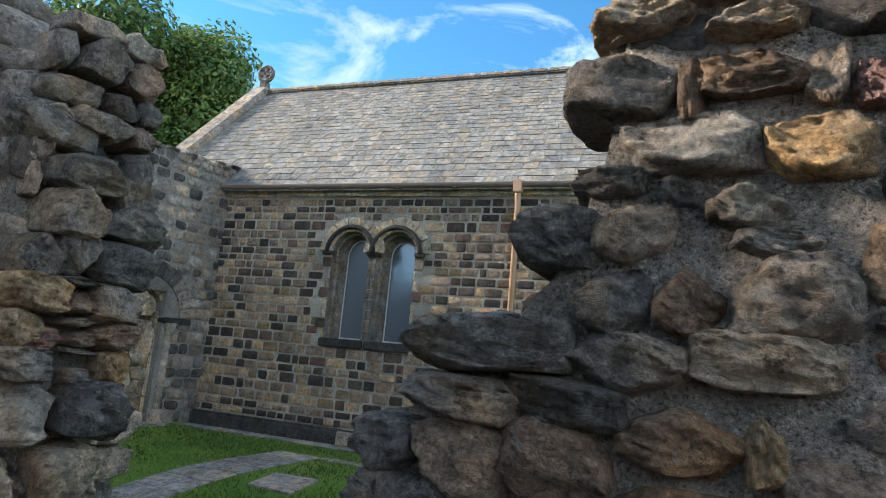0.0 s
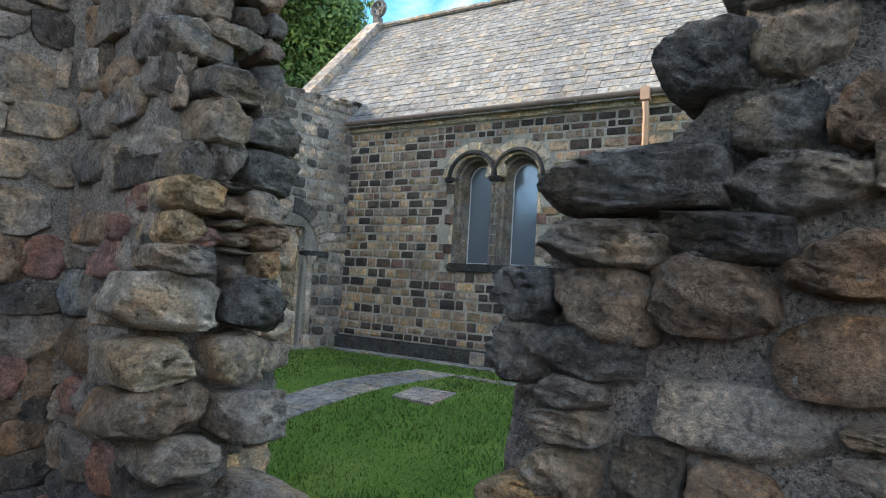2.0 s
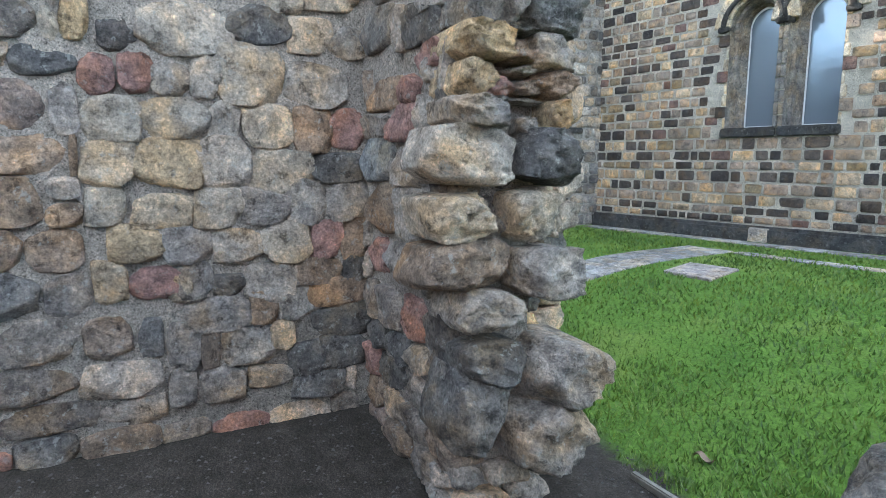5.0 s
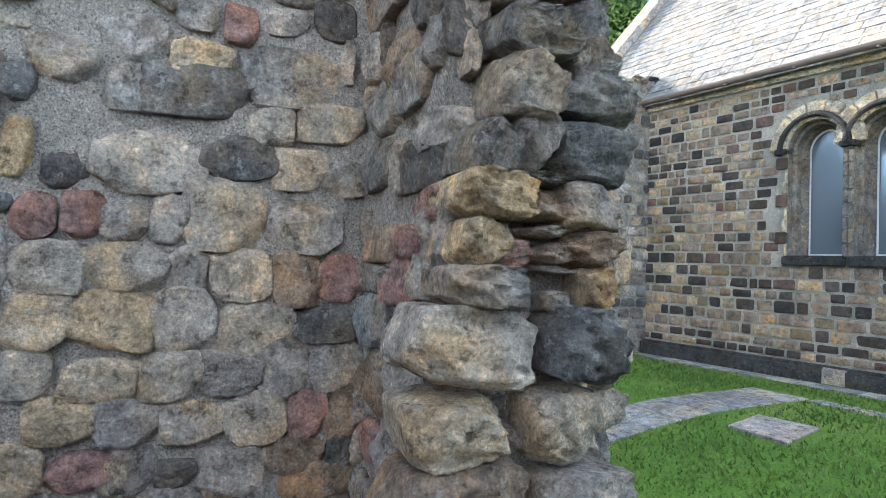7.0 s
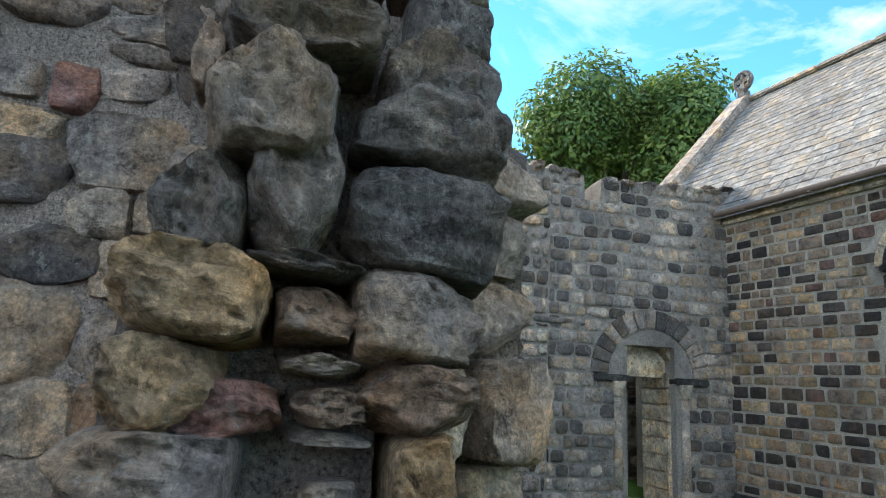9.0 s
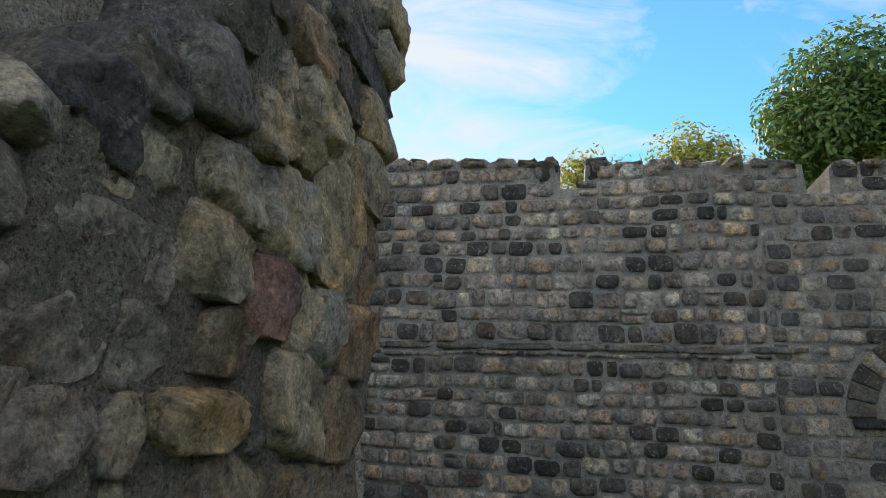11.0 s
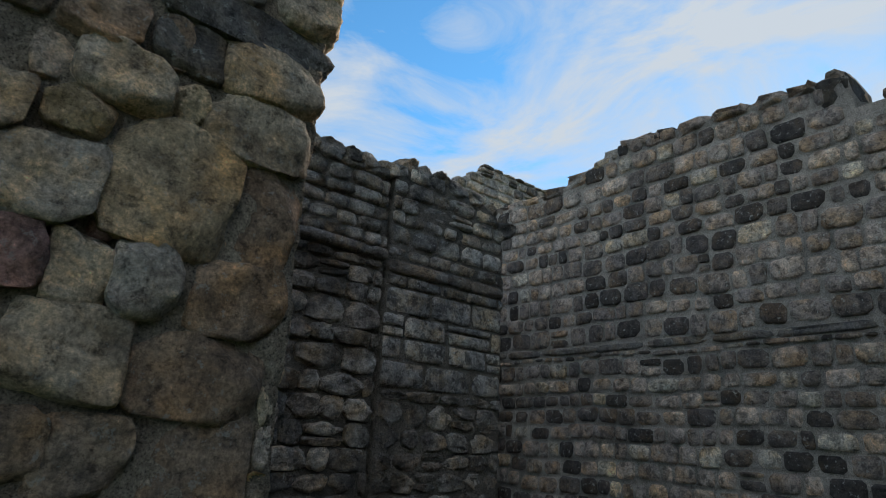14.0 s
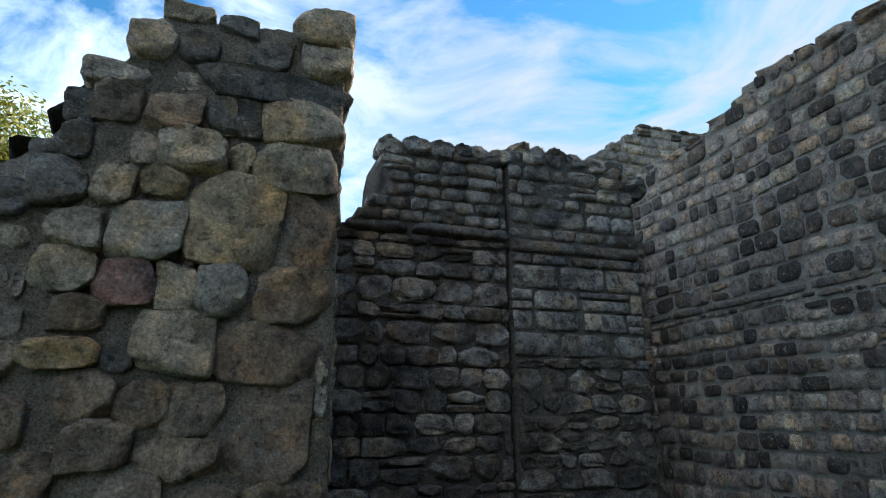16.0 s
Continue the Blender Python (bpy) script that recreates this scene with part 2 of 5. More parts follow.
M_PANEL = stone_material("limewashed_ashlar", [(0.40, 0.39, 0.37), (0.32, 0.31, 0.29), (0.46, 0.44, 0.41)], soot=0.6, lichen=0.6, stains=0.55)
M_OCHRE = stone_material("ochre_stone", [(0.54, 0.38, 0.20), (0.58, 0.42, 0.24)], soot=0.25, lichen=0.15, pits=0.5, grey=0.15)
M_PINK = stone_material("pink_stone", [(0.396, 0.231, 0.200)], soot=0.2, lichen=0.2, grey=0.05)
M_PALE = stone_material("pale_stone", [(0.560, 0.465, 0.365), (0.520, 0.430, 0.325)], soot=0.2, grey=0.25)
M_BUFF = stone_material("buff_rubble_stone", [(0.600, 0.490, 0.365), (0.640, 0.530, 0.405), (0.540, 0.440, 0.325)], soot=0.3, lichen=0.2, grey=0.05)
M_GRIT = plain_material("grit", (0.055, 0.048, 0.042), 0.9, 0.0, 0.5, 60, 0.2)
M_BLACK = stone_material("blackened_stone", [(0.18, 0.16, 0.145), (0.24, 0.21, 0.185)], soot=0.3, lichen=0.3)
M_DULL = stone_material("dull_brown_stone", [(0.34, 0.245, 0.17), (0.40, 0.295, 0.21)], soot=0.35, grey=0.1)
M_BLUE = stone_material("blue_grey_stone", [(0.27, 0.29, 0.31)], soot=0.2)
M_BROWN = stone_material("brown_stone", [(0.417, 0.270, 0.164), (0.336, 0.232, 0.153)], soot=0.3, grey=0.25)
M_GREY = stone_material("grey_stone", [(0.414, 0.333, 0.268), (0.461, 0.372, 0.289)], soot=0.3)
M_DARKWALL = stone_material("dark_coursed_stone", DARKWALL, soot=0.5, lichen=0.45, grain=1.2, stains=0.15)
M_DARKWALL_J = stone_material("dark_coursed_stone_fill", DARKWALL, island=True, soot=0.5, lichen=0.45, grain=1.2, stains=0.15)
WINGP = [(0.499, 0.411, 0.318), (0.352, 0.289, 0.236), (0.147, 0.126, 0.116), (0.573, 0.462, 0.354), (0.248, 0.213, 0.189), (0.440, 0.347, 0.259), (0.102, 0.090, 0.085), (0.412, 0.335, 0.271)]
M_WING = stone_material("grey_dressed_stone", WINGP, soot=0.35, lichen=0.3, grain=1.2)
M_CHURCH = stone_material("church_brick_stone", CHURCH, soot=0.2, lichen=0.08, grain=1.4, grey=0.15)
M_CHURCH_J = stone_material("church_brick_stone_fill", CHURCH, island=True, soot=0.2, lichen=0.08, grain=1.4, grey=0.15)
M_ASHLAR = stone_material("buff_ashlar", [(0.50, 0.42, 0.30), (0.42, 0.35, 0.255), (0.54, 0.45, 0.32)], soot=0.35, lichen=0.1, bump=0.35, grey=0.15)
M_JAMB = stone_material("sooty_jamb_stone", [(0.22, 0.19, 0.155)], soot=0.4, lichen=0.2, bump=0.35)
M_PLINTH = stone_material("black_plinth_stone", [(0.05, 0.05, 0.053), (0.07, 0.068, 0.068)], soot=0.2, lichen=0.15)
M_SLATE = stone_material("roof_slate", SLATE, soot=0.25, lichen=0.2, bump=0.25)
M_SLATE_J = stone_material("roof_slate_fill", SLATE, island=True, soot=0.25, lichen=0.2, bump=0.25)
M_MORTAR = mortar_material("lime_mortar", (0.52, 0.455, 0.395))
M_MORTAR_W = mortar_material("warm_mortar", (0.38, 0.315, 0.245))
M_MORTAR_D = mortar_material("dark_mortar", (0.46, 0.42, 0.375), 0.5)
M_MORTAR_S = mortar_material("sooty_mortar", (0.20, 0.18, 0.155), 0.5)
M_MORTAR_C = mortar_material("church_mortar", (0.60, 0.54, 0.45), 0.75)
M_PIPE = plain_material("painted_downpipe", (0.42, 0.25, 0.15), 0.45, 0.0, 0.15, 9, 0.1)
M_GUTTER = plain_material("brown_gutter", (0.16, 0.115, 0.09), 0.5, 0.0, 0.2, 9, 0.1)
M_LEAD = plain_material("window_lead", (0.10, 0.10, 0.105), 0.6, 0.0, 0.3, 30)
M_FRAME = plain_material("pale_glazing_strip", (0.45, 0.44, 0.42), 0.6, 0.0, 0.2, 30)
M_BARK = plain_material("bark", (0.10, 0.075, 0.055), 0.95, 0.0, 0.4, 14, 0.8)
M_TIMBER = plain_material("weathered_timber_edging", (0.13, 0.115, 0.095), 0.9, 0.0, 0.3, 18, 0.5)


def glass_material():
    m, nt, bsdf = nodes_of("dark_window_glass")
    bsdf.inputs["Base Color"].default_value = (0.22, 0.26, 0.30, 1)
    bsdf.inputs["Metallic"].default_value = 0.6
    bsdf.inputs["Roughness"].default_value = 0.16
    bsdf.inputs["Specular IOR Level"].default_value = 0.9
    bumped(nt, bsdf, noise_node(nt, place_of(nt), 3.5, 3, 0.5), 0.08, 0.05)
    return m


def leaf_material(name, dark, light):
    m, nt, bsdf = nodes_of(name)
    rnd = nt.nodes.new("ShaderNodeNewGeometry").outputs["Random Per Island"]
    c1 = ramp_node(nt, rnd, [(0.0, dark), (0.6, tuple((a + b) / 2 for a, b in zip(dark, light))), (1.0, light)])
    wide = noise_node(nt, place_of(nt), 0.7, 3)
    col = mixed(nt, "MULTIPLY", 1.0, c1, ramp_node(nt, wide, [(0.35, (0.65, 0.75, 0.7)), (0.65, (1.2, 1.15, 1.0))]))
    nt.links.new(col, bsdf.inputs["Base Color"])
    bsdf.inputs["Roughness"].default_value = 0.6
    tr = nt.nodes.new("ShaderNodeBsdfTranslucent")
    nt.links.new(col, tr.inputs["Color"])
    mx = nt.nodes.new("ShaderNodeMixShader")
    mx.inputs[0].default_value = 0.35
    nt.links.new(bsdf.outputs[0], mx.inputs[1])
    nt.links.new(tr.outputs[0], mx.inputs[2])
    nt.links.new(mx.outputs[0], nt.nodes["Material Output"].inputs["Surface"])
    return m


def ground_material():
    """Lawn outside, trodden earth and grit inside the ruin, meeting in the gap along an uneven edge."""
    m, nt, bsdf = nodes_of("lawn_and_earth")
    pos = place_of(nt)
    sep = nt.nodes.new("ShaderNodeSeparateXYZ")
    nt.links.new(pos, sep.inputs[0])
    edge = noise_node(nt, pos, 2.5, 5, 0.65)
    ma = nt.nodes.new("ShaderNodeMath")
    ma.operation = "MULTIPLY_ADD"
    ma.inputs[1].default_value, ma.inputs[2].default_value = 1.1, -0.55
    nt.links.new(edge, ma.inputs[0])
    add = nt.nodes.new("ShaderNodeMath")
    add.operation = "ADD"
    nt.links.new(ma.outputs[0], add.inputs[0])
    nt.links.new(sep.outputs["Y"], add.inputs[1])
    mask = nt.nodes.new("ShaderNodeMapRange")
    mask.inputs["From Min"].default_value, mask.inputs["From Max"].default_value = 2.36, 2.56
    nt.links.new(add.outputs[0], mask.inputs["Value"])
    g1, g2, g3 = noise_node(nt, pos, 1.1, 5), noise_node(nt, pos, 45, 4, 0.7), noise_node(nt, pos, 9, 5, 0.7)
    grass = ramp_node(nt, g1, [(0.3, (0.045, 0.095, 0.013)), (0.55, (0.075, 0.13, 0.021)), (0.75, (0.135, 0.165, 0.04))])
    grass = mixed(nt, "MULTIPLY", 1.0, grass, ramp_node(nt, g2, [(0.3, (0.5, 0.55, 0.45)), (0.6, (1.2, 1.2, 1.1))]))
    soil = ramp_node(nt, g3, [(0.3, (0.024, 0.020, 0.016)), (0.55, (0.040, 0.033, 0.027)), (0.75, (0.066, 0.056, 0.047))])
    grit = noise_node(nt, pos, 140, 3, 0.8)
    soil = mixed(nt, "MULTIPLY", 1.0, soil, ramp_node(nt, grit, [(0.35, (0.55, 0.55, 0.55)), (0.55, (1, 1, 1)), (0.68, (1.9, 1.85, 1.8))]))
    col = mixed(nt, "MIX", mask.outputs["Result"], soil, grass)
    nt.links.new(col, bsdf.inputs["Base Color"])
    bsdf.inputs["Roughness"].default_value = 0.95
    bsdf.inputs["Specular IOR Level"].default_value = 0.15
    bumped(nt, bsdf, g2, 0.9, 0.02)
    return m


M_GLASS = glass_material()
M_GROUND = ground_material()
# greens lightened all over, sunlight on the crown put into the leaf colour
M_LEAF = leaf_material("green_leaves", (0.055, 0.12, 0.03), (0.20, 0.26, 0.06))
M_LEAF_Y = leaf_material("yellowing_leaves", (0.14, 0.16, 0.025), (0.42, 0.36, 0.06))
M_GRASS = leaf_material("grass_blades", (0.045, 0.092, 0.012), (0.15, 0.20, 0.036))
M_FLAG = stone_material("path_flagstone", [(0.20, 0.20, 0.205), (0.25, 0.245, 0.24), (0.17, 0.175, 0.18)], soot=0.25, lichen=0.15, bump=0.3)
M_SLAB = stone_material("red_grey_slab", [(0.27, 0.22, 0.20)], soot=0.2, lichen=0.15, bump=0.3)
M_DRY = plain_material("dead_leaf", (0.12, 0.08, 0.05), 0.8, 0.0, 0.3, 40)


# ---- tools ----
def mesh_object(name, verts, faces, material, parent=None, smooth=False):
    me = bpy.data.meshes.new(name)
    me.from_pydata([tuple(v) for v in verts], [], faces)
    me.materials.append(material)
    if smooth:
        me.shade_smooth()
    ob = new(name, me)
    ob.parent = parent
    return ob


def part(name, bm, material, parent=None, label="", smooth=False):
    me = bpy.data.meshes.new(name)
    bmesh.ops.recalc_face_normals(bm, faces=bm.faces)
    bm.to_mesh(me)
    bm.free()
    me.materials.append(material)
    if smooth:
        me.shade_smooth()
    ob = new(name, me)
    ob.parent = parent
    if label:
        ob["label"] = label
    return ob


def box_bm(bm, x0, x1, y0, y1, z0, z1, m=None, bevel=0.0):
    r = bmesh.ops.create_cube(bm, size=1.0)
    vs = r["verts"]
    bmesh.ops.transform(bm, matrix=Matrix.Translation(((x0 + x1) / 2, (y0 + y1) / 2, (z0 + z1) / 2)) @ Matrix.Diagonal((x1 - x0, y1 - y0, z1 - z0, 1)), verts=vs)
    if m:
        bmesh.ops.transform(bm, matrix=m, verts=vs)
    if bevel:
        es = list({e for v in vs for e in v.link_edges})
        bmesh.ops.bevel(bm, geom=es, offset=bevel, segments=2, affect="EDGES")
    return bm


def box(x0, x1, y0, y1, z0, z1, m=None, bevel=0.0):
    return box_bm(bmesh.new(), x0, x1, y0, y1, z0, z1, m, bevel)


def smoothstep(a, b, x):
    t = min(1, max(0, (x - a) / (b - a)))
    return t * t * (3 - 2 * t)


def ground_z(x, y):
    inside = 0.12 * smoothstep(-2.7, -3.6, x) * smoothstep(2.3, 1.6, y)
    return 0.31 * smoothstep(2.3, 5.5, y) + inside


def lookup(profile, x):
    """Piecewise straight profile of (x, value)."""
    if x <= profile[0][0]:
        return profile[0][1]
    for (a, va), (b, vb) in zip(profile, profile[1:]):
        if x <= b:
            return va + (vb - va) * (x - a) / (b - a) if b > a else vb
    return profile[-1][1]


def stone_mesh(name, seed, n=9, power=9.0, rough=0.07, material=None, splits=4, face=0.88, wear=1.0):
    """A quarry-faced stone in a unit cube, face towards -y: crooked sides, knocked-off corners, a worn rim and a face roughened at several scales. Its buried back is open."""
    rng = random.Random(seed)
    bm = bmesh.new()
    bmesh.ops.create_cube(bm, size=2.0)
    bmesh.ops.subdivide_edges(bm, edges=bm.edges[:], cuts=n - 1, use_grid_fill=True)
    bmesh.ops.delete(bm, geom=[v for v in bm.verts if v.co.y > 0.45], context="VERTS")
    off = Vector((rng.uniform(-50, 50), rng.uniform(-50, 50), rng.uniform(-50, 50)))
    skew, taper = rng.uniform(-0.12, 0.12), rng.uniform(-0.14, 0.14)
    cuts = []
    for k in range(4):
        a = math.pi / 2 * k + rng.uniform(-0.17, 0.17)
        cuts.append((Vector((math.cos(a), 0.0, math.sin(a))), rng.uniform(0.93, 1.04)))
        a = math.pi / 4 + math.pi / 2 * k + rng.uniform(-0.35, 0.35)
        cuts.append((Vector((math.cos(a), 0.0, math.sin(a))), rng.choice((rng.uniform(1.0, 1.2), rng.uniform(1.2, 1.4)))))
    for _ in range(splits + 1):
        a = rng.uniform(0, 2 * math.pi)
        nrm = Vector((math.cos(a), -rng.uniform(0.7, 1.5), math.sin(a))).normalized()
        reach = max(abs(nrm.x), abs(nrm.z)) + abs(nrm.y)
        cuts.append((nrm, reach * rng.uniform(0.85, 0.97) * wear))
    cuts.append((Vector((rng.uniform(-0.16, 0.16), -1.0, rng.uniform(-0.16, 0.16))).normalized(), face))
    for v in bm.verts:
        p = v.co
        q = (abs(p.x) ** power + abs(p.y) ** power + abs(p.z) ** power) ** (1 / power)
        d = p / q
        for nrm, lim in cuts:
            over = d.dot(nrm) - lim
            if over > 0:
                d = d - nrm * over * 0.95
        low = noise.noise(d * 1.3 + off) + 0.6 * noise.noise(d * 2.9 + off)
        high = 0.6 * noise.noise(d * 5.3 + off) + 0.45 * noise.noise(d * 11.0 + off)
        d = d * (1 + rough * (0.6 * low + 0.4 * high)) + Vector((0, -rough * (0.9 * low + 1.3 * high), 0))
        d.x += skew * d.z
        d.z *= 1 + taper * d.x
        v.co = d * 0.53
    # let the face fill its bed
    for axis, want in ((0, 1.08), (2, 1.08)):
        lo, hi = min(v.co[axis] for v in bm.verts), max(v.co[axis] for v in bm.verts)
        for v in bm.verts:
            v.co[axis] = ((v.co[axis] - lo) / (hi - lo) - 0.5) * want
    front = sorted(v.co.y for v in bm.verts)[len(bm.verts) // 20]
    for v in bm.verts:
        v.co.y -= front + 0.5
    for e in bm.edges:
        if e.calc_face_angle(0) > 0.55:
            e.smooth = False
    me = bpy.data.meshes.new(name)
    bm.to_mesh(me)
    bm.free()
    me.materials.append(material)
    me.polygons.foreach_set("use_smooth", [True] * len(me.polygons))
    return me


def block_mesh(name, seed, material, bulge=0.3, round_=0.2):
    """A cheap dressed block: uneven pillowed face, worn rim, sides, no back. Face towards -y of a unit cube."""
    rng = random.Random(seed)
    j = lambda s: rng.uniform(-s, s)
    rim = [(-0.5 + j(0.05), -0.5 + j(0.07)), (0.5 + j(0.05), -0.5 + j(0.07)), (0.5 + j(0.05), 0.5 + j(0.07)), (-0.5 + j(0.05), 0.5 + j(0.07))]
    if round_ < 0.12:
        rim = [(x * 0.98, z * 0.98) for x, z in ((-0.5, -0.5), (0.5, -0.5), (0.5, 0.5), (-0.5, 0.5))]
    verts, faces, pts8 = [], [], []
    for k in range(4):
        (x, z), (px, pz), (nx, nz) = rim[k], rim[k - 1], rim[(k + 1) % 4]
        r = round_ * rng.uniform(0.55, 1.5)
        pts8 += [(x + (px - x) * r * 0.7, z + (pz - z) * r), (x + (nx - x) * r * 0.7, z + (nz - z) * r)]
    verts += [(x, 0.5, z) for x, z in pts8]
    verts += [(x, -0.1, z) for x, z in pts8]
    verts += [(x * 0.93 + j(0.02), -0.40 + j(0.07) * bulge * 3, z * 0.90 + j(0.02)) for x, z in pts8]
    verts += [(x * 0.6 + j(0.05), -0.5 + j(0.13) * bulge * 3, z * 0.6 + j(0.05)) for x, z in pts8]
    for ring in range(3):
        for k in range(8):
            a, b = ring * 8 + k, ring * 8 + (k + 1) % 8
            faces.append((a, b, b + 8, a + 8))
    faces.append(tuple(range(24, 32)))
    me = bpy.data.meshes.new(name)
    me.from_pydata(verts, [], faces)
    me.materials.append(material)
    me.shade_smooth()
    me.update()
    return me


STONE_SETS = {}


def stones_of(material, kind="rubble"):
    key = (material.name, kind)
    if key not in STONE_SETS:
        if kind == "rubble":
            STONE_SETS[key] = [stone_mesh("stone", 100 + i, 10, 9.0 + (i % 4) * 3.0, 0.07, material) for i in range(11)]
        elif kind == "rock":
            STONE_SETS[key] = [stone_mesh("stone", 300 + i, 14, 8.0, 0.085, material, 6, 0.9, 0.95) for i in range(11)]
        elif kind == "ashlar":
            STONE_SETS[key] = [block_mesh("brick", 500 + i, material, 0.15, 0.09) for i in range(12)]
        else:
            STONE_SETS[key] = [block_mesh("brick", 200 + i, material) for i in range(16)]
    return STONE_SETS[key]


def basis_on(origin, along, outward):
    """Wall frame: x along the wall, z up, -y towards the viewer."""
    a, o = Vector(along).normalized(), Vector(outward).normalized()
    return Matrix.Translation(origin) @ Matrix(((a.x, -o.x, 0, 0), (a.y, -o.y, 0, 0), (a.z, -o.z, 1, 0), (0, 0, 0, 1)))


def put_stone(parent, mesh, frame_m, u, v, w, h, depth, proud, rng, tilt=3, name="stone"):
    ob = new(name, mesh)
    ob.parent = parent
    turn = rng.choice((0, 180))
    ob.matrix_world = frame_m @ pose(u, depth / 2 - proud, v, rng.uniform(-3, 3), rng.uniform(-tilt, tilt) + turn, rng.uniform(-3, 3)) @ Matrix.Diagonal((w, depth, h, 1))
    return ob


def courses(rng, v0, v1, hs):
    v, rows = v0, []
    while v < v1 - 0.03:
        h = min(rng.uniform(*hs), v1 - v)
        rows.append((v, h))
        v += h
    return rows


def lay_stones(parent, frame_m, u0, u1, v0, v1, hs, ws, meshes, rng, inside=None, keys=(), gap=0.02, depth=0.2, proud=(0.03, 0.07), limit=300, fill_material=None,
               name="stone", tilt=3, wobble=0.0, split=0.12, special=()):
    """Lay stones course by course over a face, round the key stones (u, v, w, h) that are already there."""
    rects = [(k[0] - k[2] / 2, k[0] + k[2] / 2, k[1] - k[3] / 2, k[1] + k[3] / 2) for k in keys]
    spots = []
    for v, h in courses(rng, v0, v1, hs):
        u = u0 - rng.uniform(0, ws[0])
        while u < u1:
            w = rng.uniform(*ws) * (0.8 + 0.5 * h / hs[1])
            a, b = max(u, u0), min(u + w, u1)
            u += w
            dv = wobble * noise.noise(Vector((u * 1.3, v * 0.9, 3.1)))
            hit = [r for r in rects if r[0] < b - 0.01 and r[1] > a + 0.01 and r[2] < v + h - 0.015 and r[3] > v + 0.015]
            if hit:
                # keep what is left of the spot beside the key stones
                lo = max([r[1] for r in hit if r[0] <= a + 0.02] or [a])
                hi = min([r[0] for r in hit if r[0] > a + 0.02] or [b])
                a, b = lo, hi
                if any(r[0] < b - 0.01 and r[1] > a + 0.01 and r[2] < v + h - 0.015 and r[3] > v + 0.015 for r in rects):
                    continue
                u = max(u if hi == b and lo == a else 0, min([r[1] for r in hit if r[1] > a] or [u]))
            if b - a < 0.045:
                continue
            pieces = [(v, h)]
            if h > 0.13 and rng.random() < split:
                k = rng.uniform(0.35, 0.65)
                pieces = [(v, h * k), (v + h * k, h * (1 - k))]
            for pv, ph in pieces:
                uc, vc = (a + b) / 2, pv + ph / 2 + dv
                if inside and not inside(uc, vc, b - a, ph):
                    continue
                spots.append((uc, vc, b - a - gap * rng.uniform(0.5, 1.5), ph - gap * rng.uniform(0.5, 1.4)))
    mid = (u0 + u1) / 2
    if len(spots) > limit:
        spots.sort(key=lambda s: abs(s[0] - mid) * 0.5 + abs(s[1] - 1.6))
    for s in spots[:limit]:
        mesh = rng.choice(meshes)
        for chance, alt in special:
            if rng.random() < chance:
                mesh = rng.choice(alt)
        put_stone(parent, mesh, frame_m, *s, depth * rng.uniform(0.85, 1.1), rng.uniform(*proud), rng, tilt, name)
    rest = spots[limit:]
    if rest:
        verts, faces, back = [], [], parent.matrix_world.inverted()
        data = [([v.co.copy() for v in me.vertices], [tuple(p.vertices) for p in me.polygons]) for me in meshes]
        for s in rest:
            vs, fs = rng.choice(data)
            m = frame_m @ pose(s[0], depth / 2 - rng.uniform(*proud), s[1], 0, rng.uniform(-tilt, tilt), 0) @ Matrix.Diagonal((s[2], depth, s[3], 1))
            k = len(verts)
            verts += [back @ (m @ v) for v in vs]
            faces += [tuple(i + k for i in f) for f in fs]
        ob = mesh_object(name + "_rest", verts, faces, fill_material, parent, True)
        tagged(ob, kind="stuff")
    return spots


def key_stones(parent, frame_m, rows, material, rng, depth=0.28, proud=0.06, tilt=4, kind="rubble", grow=1.06):
    """Stones at chosen spots: along, up, width, height, how proud."""
    for u, v, w, h, extra in rows:
        put_stone(parent, rng.choice(stones_of(material, kind)), frame_m, u, v, w * grow, h * grow, depth + extra, proud + extra, rng, tilt)


